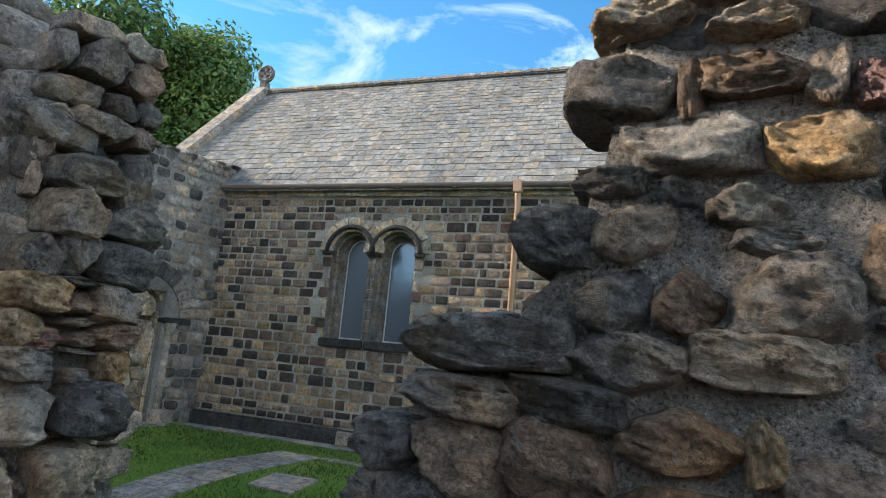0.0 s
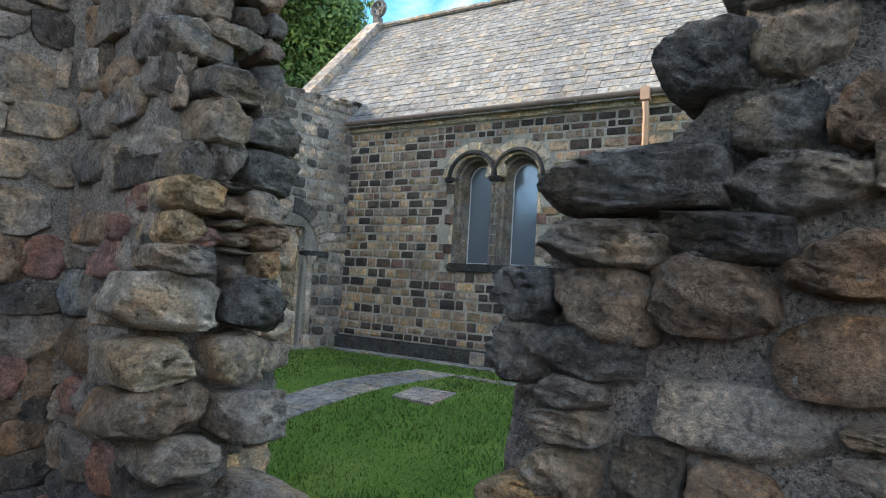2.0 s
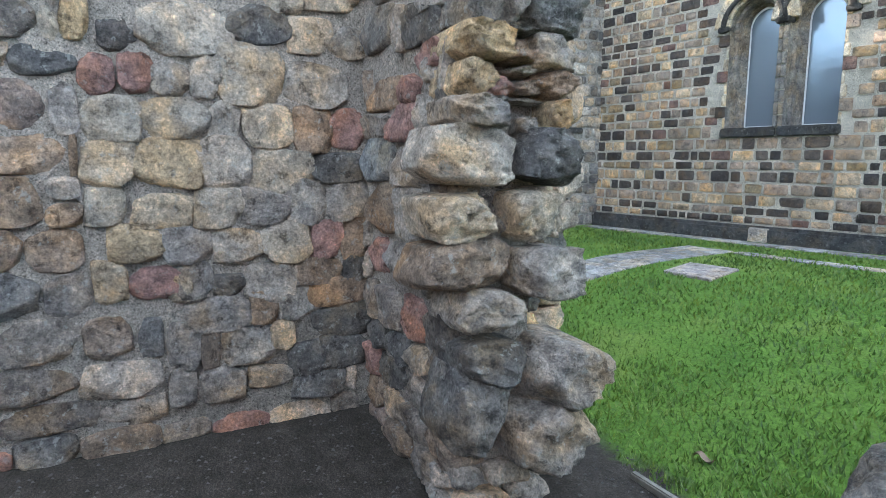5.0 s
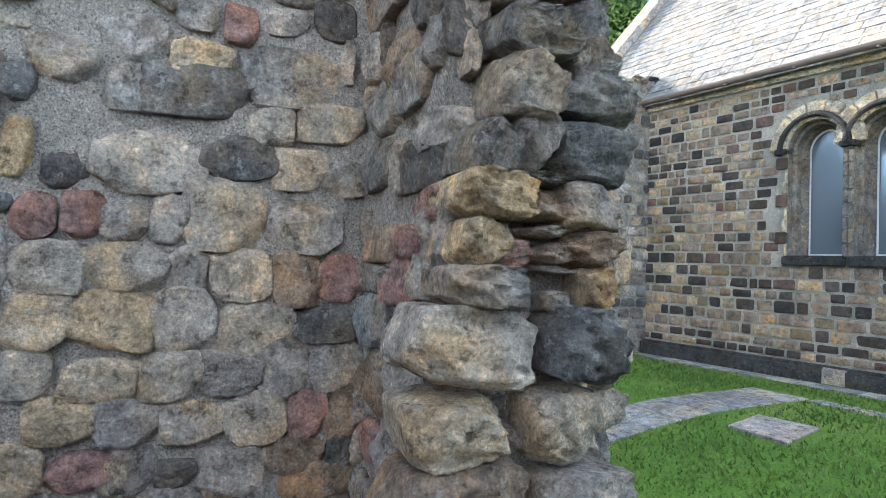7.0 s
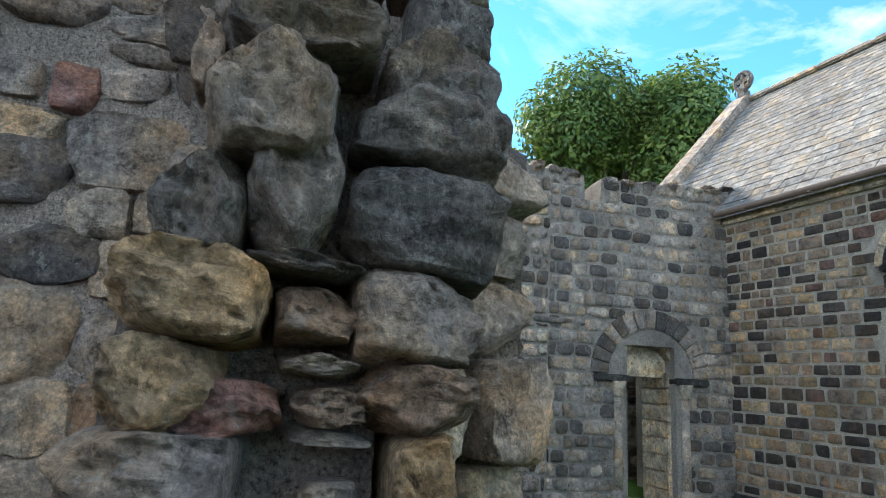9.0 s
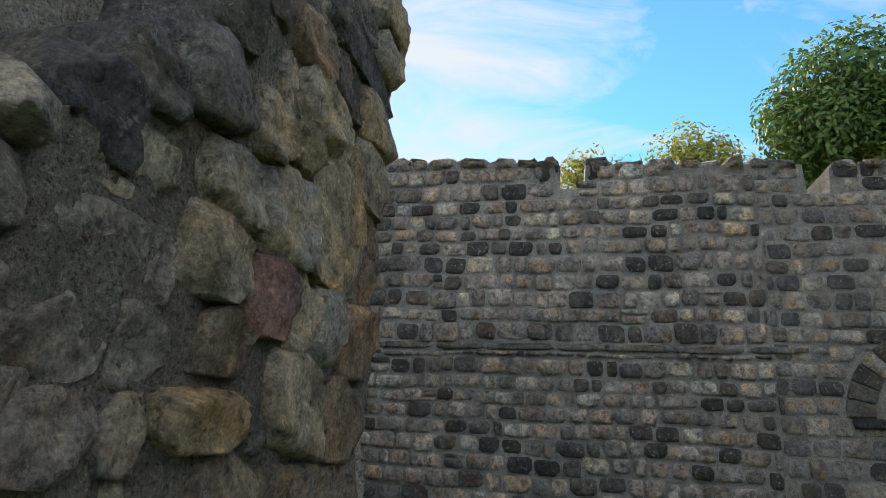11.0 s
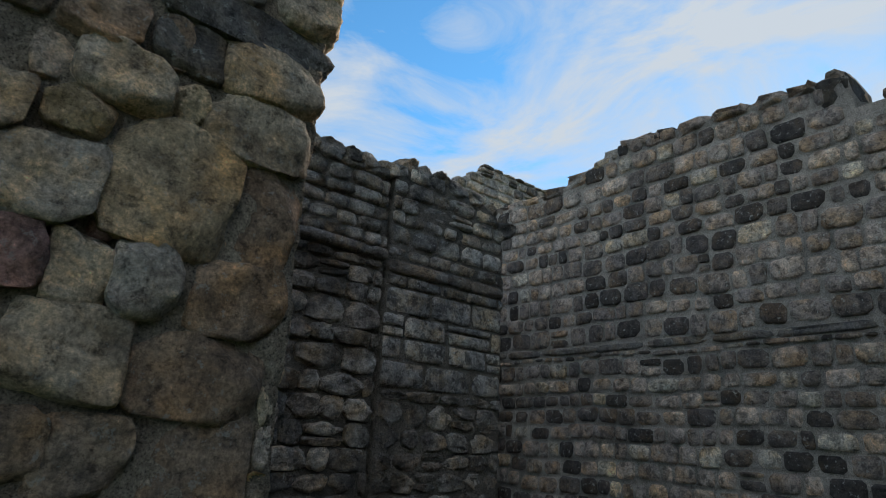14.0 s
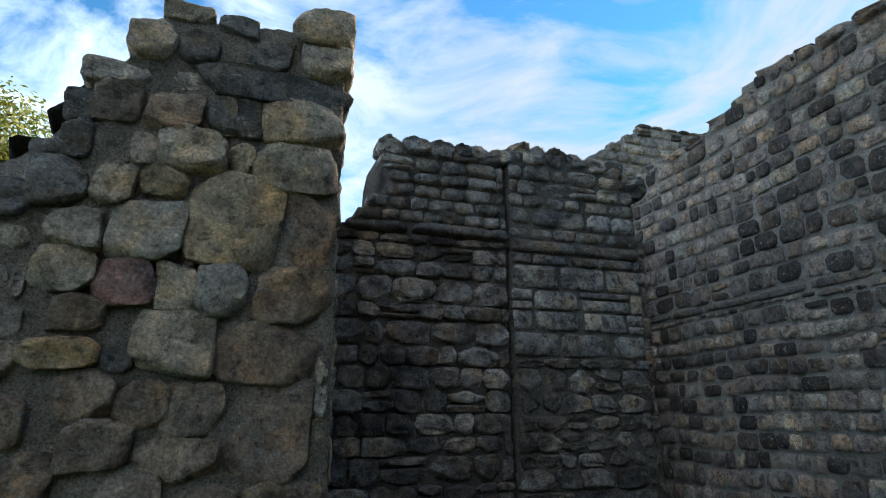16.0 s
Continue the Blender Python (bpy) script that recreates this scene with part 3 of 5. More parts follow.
def core(name, profile_top, x0, x1, y0, y1, z0, material, step=0.03, rough=0.03, axis="x", ends=None):
    """A wall core of roughened mortar. The top follows profile_top along its length; ends, if given, shifts the two end faces by height."""
    length = x1 - x0
    nu, nv = max(2, int(length / step)), 100
    verts, faces = [], []

    def pt(u, w, d):
        top = lookup(profile_top, u)
        z = z0 + (top - z0) * w
        e0, e1 = ends(z) if ends else (0, 0)
        k = (u - x0) / length
        u2 = u + e0 * (1 - k) + e1 * k
        dd = rough * (0.8 * noise.noise(Vector((u2 * 4, z * 4, d * 5))) + 0.5 * noise.noise(Vector((u2 * 11, z * 11, d * 9))) + 0.35 * noise.noise(Vector((u2 * 29, z * 29, d * 9))))
        p = (u2 + dd * 0.5, d + (dd if d < (y0 + y1) / 2 else -dd) * 0.8, z + (dd * 1.5 if w == 1 else 0))
        return p if axis == "x" else (p[1], p[0], p[2])

    for d in (y0, y1):
        for i in range(nu + 1):
            for k in range(nv + 1):
                verts.append(pt(x0 + length * i / nu, k / nv, d))
    s = (nu + 1) * (nv + 1)
    idx = lambda side, i, k: side * s + i * (nv + 1) + k
    for i in range(nu):
        for k in range(nv):
            faces.append((idx(0, i, k), idx(0, i + 1, k), idx(0, i + 1, k + 1), idx(0, i, k + 1)))
            faces.append((idx(1, i, k), idx(1, i, k + 1), idx(1, i + 1, k + 1), idx(1, i + 1, k)))
        faces.append((idx(0, i, nv), idx(0, i + 1, nv), idx(1, i + 1, nv), idx(1, i, nv)))
    for k in range(nv):
        faces.append((idx(0, 0, k), idx(0, 0, k + 1), idx(1, 0, k + 1), idx(1, 0, k)))
        faces.append((idx(0, nu, k), idx(1, nu, k), idx(1, nu, k + 1), idx(0, nu, k + 1)))
    return tagged(mesh_object(name, verts, faces, material, None, True), kind="structure")


# ---- ground ----
def axis_lines(near0, near1, step, far):
    pts = list(np.arange(near0, near1 + step / 2, step))
    d, out = step, []
    lo, hi = near0, near1
    while hi < far:
        d *= 1.5
        lo, hi = lo - d, hi + d
        pts = [lo] + pts + [hi]
    return pts


def build_ground():
    xs, ys = axis_lines(-9, 3, 0.12, 400), axis_lines(-4, 9, 0.12, 400)
    verts = [(x, y, ground_z(x, y) + (0.02 * noise.noise(Vector((x * 1.2, y * 1.2, 0))) if abs(x) < 30 and abs(y) < 30 else 0)) for x in xs for y in ys]
    ny = len(ys)
    faces = [(i * ny + k, (i + 1) * ny + k, (i + 1) * ny + k + 1, i * ny + k + 1) for i in range(len(xs) - 1) for k in range(ny - 1)]
    tagged(mesh_object("ground", verts, faces, M_GROUND, None, True), "mown green lawn meeting bare trodden earth in the ruin", "ground", kind="structure")


build_ground()

# ---- pier between the gap and the room's corner ----
INNER_TOP = [(-4.4, 3.12), (-3.5, 3.05), (-3.25, 2.8), (-3.1, 2.55), (-2.9, 2.38), (-2.7, 2.25)]
OUTER_TOP = [(-4.4, 3.12), (-3.56, 3.08), (-3.42, 2.8), (-3.3, 2.45), (-3.15, 2.2), (-2.95, 2.08), (-2.8, 2.0)]


def jamb_west(z):
    return 0.0, -0.03 * smoothstep(1.2, 2.2, z)


wall_pier = core("wall_pier", INNER_TOP, -4.38, -2.72, 1.53, 1.86, -0.1, M_MORTAR, ends=jamb_west)
tagged(wall_pier, "ragged broken rubble wall end of mixed stones in lime mortar", "wall")
wall_pier_outer = core("wall_pier_outer", OUTER_TOP, -4.37, -2.92, 1.862, 2.166, -0.1, M_MORTAR_W, ends=jamb_west)
tagged(wall_pier_outer, "weathered sandstone outer face of a ruined wall with large quoins", "wall")

wall_room_west = core("wall_room_west", [(-3.2, 3.5), (0.5, 3.45), (1.6, 3.2)], -3.2, 1.60, -4.36, -3.634, -0.1, M_MORTAR, axis="y", rough=0.022)
tagged(wall_room_west, "rubble wall of grey and brown stones in rough lime mortar", "wall")


def jamb_east(z):
    return lookup([(0, -0.2), (0.35, -0.2), (0.7, -0.07), (1.45, 0.0), (1.55, 0.06), (1.7, 0.24), (1.85, 0.38), (2.05, 0.45), (2.5, 0.49)], z), 0


wall_gap_east = core("wall_gap_east", [(-1.3, 2.38), (3.0, 2.5)], -1.27, 3.0, 1.672, 2.3, -0.1, M_MORTAR, ends=jamb_east)
tagged(wall_gap_east, "broken rubble wall with a stepped ragged edge in lime mortar", "wall")
for nm, b in (("wall_room_south", (-3.6, 3.0, -3.5, -3.0, -0.1, 2.0)), ("wall_room_east", (2.6, 3.2, -3.5, 1.68, -0.1, 2.0))):
    tagged(part(nm, box(*b), M_MORTAR), "plain rubble wall in lime mortar", "wall", kind="structure")

# ---- west wall of the close with its doorway, south wall ----
WW = -8.77
WW_TOP = [(-4.5, 4.36), (-0.31, 4.36), (-0.30, 4.34), (0.02, 4.5), (0.04, 4.5), (0.36, 4.55), (0.38, 4.66), (2.74, 4.55), (2.76, 4.24), (3.02, 4.24), (3.04, 4.52), (5.22, 4.42), (5.24, 4.05), (5.45, 4.05), (5.47, 4.38), (7.42, 4.48)]
D_C, D_R, D_Z = 6.16, 0.34, 1.86


def build_west_core():
    bm = bmesh.new()
    ys = [-4.5]
    for y, _ in WW_TOP[1:]:
        ys.append(y)
    lo, hi = D_C - D_R, D_C + D_R
    cuts = sorted({round(y, 3) for y in ys} | {lo, hi})
    x0, x1 = WW + 0.02, WW - 0.75
    for a, b in zip(cuts, cuts[1:]):
        ta, tb = lookup(WW_TOP, a + 1e-4), lookup(WW_TOP, b - 1e-4)
        zb = 2.26 if a >= lo - 1e-4 and b <= hi + 1e-4 else -0.1
        v = [bm.verts.new(p) for p in ((x0, a, zb), (x0, b, zb), (x0, b, tb), (x0, a, ta), (x1, a, zb), (x1, b, zb), (x1, b, tb), (x1, a, ta))]
        for f in ((0, 1, 2, 3), (4, 7, 6, 5), (3, 2, 6, 7), (0, 4, 5, 1), (0, 3, 7, 4), (1, 5, 6, 2)):
            bm.faces.new([v[i] for i in f])
    return tagged(part("wall_west", bm, M_MORTAR_D), "tall blackened coursed stone wall with an uneven broken top", "wall", kind="structure")


wall_west = build_west_core()
FW_TOP = [(-7.57, 3.5), (-7.3, 3.7), (-6.3, 3.78), (-6.22, 3.78), (-6.2, 3.68), (-5.05, 3.66), (-5.03, 3.08), (-4.86, 3.08), (-4.84, 2.95), (-4.38, 2.9)]
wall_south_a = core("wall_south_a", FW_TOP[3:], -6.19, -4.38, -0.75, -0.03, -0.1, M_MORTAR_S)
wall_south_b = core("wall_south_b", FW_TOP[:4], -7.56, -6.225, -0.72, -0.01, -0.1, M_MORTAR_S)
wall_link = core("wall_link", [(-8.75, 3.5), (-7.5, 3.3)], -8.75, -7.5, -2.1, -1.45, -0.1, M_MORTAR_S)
wall_far = core("wall_far", [(-12.0, 6.1), (-10.2, 6.05), (-9.0, 5.3)], -12.0, -9.0, -3.9, -3.0, -0.1, M_MORTAR_D)
for w, lb in ((wall_south_a, "sooty coursed stone wall with a projecting ledge"), (wall_south_b, "sooty stone wall section beside an open vertical joint"),
              (wall_link, "dark recessed corner wall of sooty stone"), (wall_far, "pale coursed stone wall rising behind")):
    tagged(w, lb, "wall")

# ---- church ----
CH = Matrix.Translation((-8.76, 7.33, 0)) @ Matrix.Rotation(radians(10), 4, "Z")
EAVE, RIDGE, HALF, G0, G1 = 4.14, 7.15, 2.6, -1.8, 9.0
church = new("church")
church.matrix_world = CH
tagged(church, "stone church with slate roof, twin lancet windows and downpipe", "church")
LIGHTS = (2.46, 3.21)
LW, SILL, SPRING = 0.22, 1.80, 3.10


def lancet_outline(c, hw, z0, zs, apex, n=8):
    """Outline of a pointed light, from the lower left round to the lower right."""
    pts = [(c - hw, z0), (c - hw, zs)]
    for i in range(1, n):
        a = i / n
        pts.append((c - hw * math.cos(a * math.pi / 2) ** 1.1, zs + (apex - zs) * math.sin(a * math.pi / 2)))
    pts.append((c, apex))
    return pts + [(2 * c - x, z) for x, z in reversed(pts[:-1])]


def slab_with_holes(holes, x0, x1, z0, z1, y0, y1):
    """A wall slab between y0 and y1 with outlined openings, as columns of quads cut by the outlines."""
    bm = bmesh.new()
    xs = {x0, x1}
    for h in holes:
        xs |= {round(x, 4) for x, _ in h}
    xs = sorted(xs)

    def span(h, x):
        zs = []
        for (xa, za), (xb, zb) in zip(h, h[1:] + h[:1]):
            if xa != xb and min(xa, xb) - 1e-6 <= x <= max(xa, xb) + 1e-6:
                zs.append(za + (zb - za) * (x - xa) / (xb - xa))
        return min(zs), max(zs)

    def quad(ps):
        bm.faces.new([bm.verts.new(p) for p in ps])

    def prism(xa, xb, a0, a1, b0, b1):
        f = [(xa, y0, a0), (xb, y0, b0), (xb, y0, b1), (xa, y0, a1)]
        k = [(x, y1, z) for x, _, z in f]
        quad(f)
        quad(k[::-1])
        for i in range(4):
            quad([f[i], k[i], k[(i + 1) % 4], f[(i + 1) % 4]])

    for a, b in zip(xs, xs[1:]):
        mid = (a + b) / 2
        cut = [h for h in holes if min(p[0] for p in h) < mid < max(p[0] for p in h)]
        if not cut:
            prism(a, b, z0, z1, z0, z1)
        else:
            h = cut[0]
            e = 1e-4
            la, ha = span(h, a + e)
            lb, hb = span(h, b - e)
            prism(a, b, z0, la, z0, lb)
            prism(a, b, ha, z1, hb, z1)
    bmesh.ops.remove_doubles(bm, verts=bm.verts, dist=1e-4)
    return bm


holes = [lancet_outline(c, LW + 0.1, SILL - 0.04, SPRING, 3.44) for c in LIGHTS]
church_wall = part("wall", slab_with_holes(holes, G0, G1, -0.2, EAVE, 0.006, 0.55), M_MORTAR_C, church)
gable = part("gable_wall", box(G0, G0 + 0.5, 0.55, 2 * HALF, -0.2, EAVE), M_MORTAR_C, church)
bm = bmesh.new()
tri = [(G0, 0.02, EAVE), (G0, 2 * HALF, EAVE), (G0, HALF, RIDGE - 0.1)]
vs = [bm.verts.new(p) for p in tri] + [bm.verts.new((p[0] + 0.4, p[1], p[2])) for p in tri]
for f in ((0, 1, 2), (3, 5, 4), (0, 3, 4, 1), (1, 4, 5, 2), (2, 5, 3, 0)):
    bm.faces.new([vs[i] for i in f])
part("gable_top", bm, M_MORTAR_C, church)
bm = bmesh.new()
slope = [(-0.16, EAVE - 0.02), (HALF, RIDGE), (2 * HALF + 0.16, EAVE - 0.02)]
vs = [bm.verts.new((s, y, z + dz)) for s in (G0 + 0.25, G1) for dz in (0, -0.08) for y, z in slope]
for f in ((0, 1, 7, 6), (1, 2, 8, 7), (3, 9, 10, 4), (4, 10, 11, 5), (0, 6, 9, 3), (2, 5, 11, 8), (0, 3, 4, 1), (1, 4, 5, 2), (6, 7, 10, 9), (7, 8, 11, 10)):
    bm.faces.new([vs[i] for i in f])
roof = part("roof", bm, M_SLATE, church)
ROOF_A = math.atan2(RIDGE - EAVE + 0.02, HALF + 0.16)
ROOF_L = math.hypot(RIDGE - EAVE + 0.02, HALF + 0.16)


def build_slates():
    rng = random.Random(5)
    n0 = 0
    base = CH @ Matrix.Translation((0, -0.16, EAVE - 0.02)) @ Matrix.Rotation(ROOF_A, 4, "X")
    me_lib = []
    for k in range(4):
        b = box(-0.5, 0.5, 0, 1, 0, 1)
        me = bpy.data.meshes.new("slate")
        b.to_mesh(me)
        b.free()
        me.materials.append(M_SLATE)
        me_lib.append(me)
    spots, d, row = [], -0.03, 0
    while d < ROOF_L - 0.05:
        gauge = 0.20 - 0.085 * d / ROOF_L
        s, w = G0 + 0.3 - rng.uniform(0, 0.2), 0
        while s < G1:
            w = rng.uniform(0.17, 0.30) * (1 - 0.35 * d / ROOF_L)
            spots.append((s + w / 2, d, w - 0.008, gauge * 1.5))
            s += w
        d += gauge
    near = [p for p in spots if 1.0 < p[0] < 5.2 and p[1] < 1.4][:300]
    chosen = set(near)
    for s, d, w, l in near:
        ob = new("slate", rng.choice(me_lib))
        ob.parent = roof
        ob.matrix_world = base @ pose(s, d, 0.012 + rng.uniform(0, 0.006), -2.2, 0, rng.uniform(-0.8, 0.8)) @ Matrix.Diagonal((w, l, 0.012, 1))
    verts, faces = [], []
    cube = [(x, y, z) for x in (-0.5, 0.5) for y in (0, 1) for z in (0, 1)]
    cf = [(0, 1, 3, 2), (4, 6, 7, 5), (0, 4, 5, 1), (2, 3, 7, 6), (1, 5, 7, 3)]
    for p in spots:
        if p in chosen:
            continue
        s, d, w, l = p
        m = base @ pose(s, d, 0.012 + rng.uniform(0, 0.006), -2.2, 0, rng.uniform(-0.8, 0.8)) @ Matrix.Diagonal((w, min(l, ROOF_L - d), 0.012, 1))
        k = len(verts)
        verts += [CH.inverted() @ (m @ Vector(c)) for c in cube]
        faces += [tuple(i + k for i in f) for f in cf]
    tagged(mesh_object("slate_rest", verts, faces, M_SLATE_J, roof), kind="stuff")


bm = bmesh.new()
s = G0 + 0.3
while s < G1:
    box_bm(bm, s, s + 0.44, HALF - 0.13, HALF + 0.13, RIDGE - 0.03, RIDGE + 0.07, None, 0.03)
    s += 0.45
part("ridge_tiles", bm, M_PALE, church)
cop = Matrix.Translation((0, -0.16, EAVE - 0.02)) @ Matrix.Rotation(ROOF_A, 4, "X")
part("gable_coping", box(G0 - 0.08, G0 + 0.32, -0.15, ROOF_L, 0, 0.17, cop, 0.03), M_GREY, church)


def build_finial():
    """Wheel-cross finial on a short neck."""
    fin = part("finial", box(-0.09, 0.09, -0.09, 0.09, -0.1, 0.2, None, 0.02), M_BLACK, church)
    fin.location = (G0 + 0.12, HALF, RIDGE + 0.08)
    b = bmesh.new()
    ring, n, m = [], 18, 8
    for i in range(n):
        a = 2 * math.pi * i / n
        ring.append([b.verts.new((math.cos(a) * (0.17 + 0.05 * math.cos(2 * math.pi * j / m)), 0.055 * math.sin(2 * math.pi * j / m), 0.40 + math.sin(a) * (0.17 + 0.05 * math.cos(2 * math.pi * j / m)))) for j in range(m)])
    for i in range(n):
        for j in range(m):
            b.faces.new((ring[i][j], ring[(i + 1) % n][j], ring[(i + 1) % n][(j + 1) % m], ring[i][(j + 1) % m]))
    box_bm(b, -0.17, 0.17, -0.04, 0.04, 0.36, 0.44)
    box_bm(b, -0.04, 0.04, -0.04, 0.04, 0.2, 0.57)
    part("wheel_cross", b, M_BLACK, fin)


build_finial()
part("eaves_course", box(0.0, G1, -0.05, 0.3, EAVE - 0.16, EAVE - 0.01, None, 0.015), M_ASHLAR, church)


def tube(bm, pts, r, n=8):
    rings = []
    for i, p in enumerate(pts):
        p = Vector(p)
        d = (Vector(pts[min(i + 1, len(pts) - 1)]) - Vector(pts[max(i - 1, 0)])).normalized()
        side = d.cross(Vector((0.3, 0.9, 0.2))).normalized()
        up = d.cross(side)
        rr = r[i] if isinstance(r, (list, tuple)) else r
        rings.append([bm.verts.new(p + side * rr * math.cos(2 * math.pi * k / n) + up * rr * math.sin(2 * math.pi * k / n)) for k in range(n)])
    for a, b in zip(rings, rings[1:]):
        for k in range(n):
            bm.faces.new((a[k], a[(k + 1) % n], b[(k + 1) % n], b[k]))
    bm.faces.new(rings[0])
    bm.faces.new(rings[-1][::-1])
    return bm


def build_rainwater():
    b = bmesh.new()
    sec = [(-0.10 + 0.055 * math.cos(a) - 0.06, 0.055 * math.sin(a)) for a in [math.pi + math.pi * i / 8 for i in range(9)]]
    sec += [(y * 1.0 + (0.008 if y > -0.16 else -0.008) * 0 , z + 0.012) for y, z in reversed(sec)]
    ra = [[b.verts.new((s, y, EAVE - 0.02 + z)) for y, z in sec] for s in (0.02, G1)]
    for k in range(len(sec)):
        b.faces.new((ra[0][k], ra[0][(k + 1) % len(sec)], ra[1][(k + 1) % len(sec)], ra[1][k]))
    g = part("gutter", b, M_GUTTER, church, "brown half-round gutter")
    s = 0.5
    while s < G1:
        part("gutter_bracket", box(s - 0.012, s + 0.012, -0.225, -0.04, EAVE - 0.085, EAVE - 0.07), M_GUTTER, g)
        s += 0.9
    pipe = part("downpipe", tube(bmesh.new(), [(5.02, -0.16, EAVE - 0.05), (5.02, -0.16, EAVE - 0.2), (5.02, -0.11, EAVE - 0.32), (5.02, -0.11, 0.3)], 0.042, 12), M_PIPE, church, "orange-brown painted downpipe", True)
    part("hopper", box(4.96, 5.08, -0.23, -0.10, EAVE - 0.16, EAVE + 0.02, None, 0.01), M_PIPE, pipe)
    for z in (3.3, 2.2, 1.1):
        part("collar", tube(bmesh.new(), [(5.02, -0.11, z), (5.02, -0.11, z + 0.06)], 0.054, 12), M_PIPE, pipe)


build_rainwater()


def arch_points(c, z, r, n, start=0.0, end=math.pi):
    return [(c - r * math.cos(start + (end - start) * i / n), z + r * math.sin(start + (end - start) * i / n)) for i in range(n + 1)]


def voussoirs(parent, m, c, z, r0, r1, n, y0, y1, material, name="voussoir", joint=0.012, pointed=0.0):
    """Arch stones between two radii, each a wedge of its own."""
    for i in range(n):
        a0, a1 = math.pi * i / n + joint, math.pi * (i + 1) / n - joint
        b = bmesh.new()
        pts = []
        for r in (r0, r1):
            for a in (a0, (a0 + a1) / 2, a1):
                pts.append((c - r * math.cos(a), z + r * math.sin(a) * (1 + pointed)))
        front = [b.verts.new((x, y0, q)) for x, q in pts]
        back = [b.verts.new((x, y1, q)) for x, q in pts]
        b.faces.new((front[0], front[1], front[2], front[5], front[4], front[3]))
        b.faces.new((back[3], back[4], back[5], back[2], back[1], back[0]))
        loop = [0, 1, 2, 5, 4, 3]
        for p, q in zip(loop, loop[1:] + loop[:1]):
            b.faces.new((front[p], back[p], back[q], front[q]))
        bmesh.ops.bevel(b, geom=[e for e in b.edges if all(v in front for v in e.verts)], offset=0.012, segments=1, affect="EDGES")
        bmesh.ops.transform(b, matrix=m, verts=b.verts)
        part(name, b, material, parent)


def build_church_windows():
    for c in LIGHTS:
        win = new("window")
        win.parent = church
        I = Matrix.Identity(4)
        out = lancet_outline(c, LW, SILL, SPRING, 3.36)
        b = bmesh.new()
        b.faces.new([b.verts.new((x, 0.34, z)) for x, z in out])
        part("pane", b, M_GLASS, win, "dark blue-grey glazed lancet pane")
        # glazing strip round the pane
        b = bmesh.new()
        inner = lancet_outline(c, LW - 0.022, SILL + 0.025, SPRING, 3.33)
        fo, fi = [b.verts.new((x, 0.325, z)) for x, z in out], [b.verts.new((x, 0.325, z)) for x, z in inner]
        bo = [b.verts.new((x, 0.345, z)) for x, z in out]
        for k in range(len(out)):
            q = (k + 1) % len(out)
            b.faces.new((fo[k], fo[q], fi[q], fi[k]))
            b.faces.new((fo[k], bo[k], bo[q], fo[q]))
        part("window_frame", b, M_FRAME, win)
        # splayed reveal in buff stone
        b = bmesh.new()
        wide = lancet_outline(c, LW + 0.095, SILL - 0.02, SPRING, 3.44)
        step = lancet_outline(c, LW + 0.05, SILL - 0.01, SPRING, 3.40)
        rings = [[b.verts.new((x, y, z)) for x, z in o] for o, y in ((wide, 0.0), (wide, 0.12), (step, 0.12), (step, 0.24), (out, 0.35))]
        for a, d in zip(rings, rings[1:]):
            for k in range(len(a) - 1):
                b.faces.new((a[k], a[k + 1], d[k + 1], d[k]))
        part("reveal", b, M_JAMB, win)
        part("window_sill", box(c - LW - 0.14, c + LW + 0.14, -0.05, 0.3, SILL - 0.13, SILL - 0.005, None, 0.015), M_PLINTH, win, "black stone sill")
        voussoirs(win, I, c, SPRING, LW + 0.1, LW + 0.165, 9, -0.02, 0.05, M_ASHLAR, "arch_stone", 0.01, 0.05)
        # dark hood mould
        b = bmesh.new()
        pts = [(x, -0.055, z) for x, z in arch_points(c, SPRING, LW + 0.175, 16)]
        tube(b, pts, 0.034, 6)
        part("hood_mould", b, M_PLINTH, win, "dark hood mould", True)
        voussoirs(win, I, c, SPRING, LW + 0.21, LW + 0.33, 7, -0.012, 0.05, M_ASHLAR, "outer_arch_stone", 0.015, 0.02)
        for sx in (c - LW - 0.17, c + LW + 0.17):
            part("impost", box(sx - 0.075, sx + 0.075, -0.07, 0.1, SPRING - 0.05, SPRING + 0.02, None, 0.012), M_PLINTH, win)
            z = SILL - 0.02
            k = 0
            out = -1 if sx < c else 1
            inner = abs(c + out * 0.375 - sum(LIGHTS) / 2) < 0.05
            while z < SPRING - 0.06:
                h = 0.155
                reach = 0.153 if inner else (0.13, 0.24, 0.16)[k % 3]
                a0, a1 = sorted((c + out * (LW + 0.098), c + out * (LW + reach)))
                part("jamb_stone", box(a0, a1, -0.018, 0.12, z + 0.005, z + h - 0.005, None, 0.008), M_JAMB if inner else (M_ASHLAR, M_CHURCH, M_ASHLAR)[k % 3], win)
                z += h
                k += 1


build_church_windows()
part("plinth", box(0.0, G1, -0.12, 0.02, 0.0, 0.52, None, 0.04), M_PLINTH, church, "black stone plinth")
part("pale_plinth_block", box(2.62, 2.9, -0.135, 0.0, 0.30, 0.50, None, 0.02), M_GREY, church)

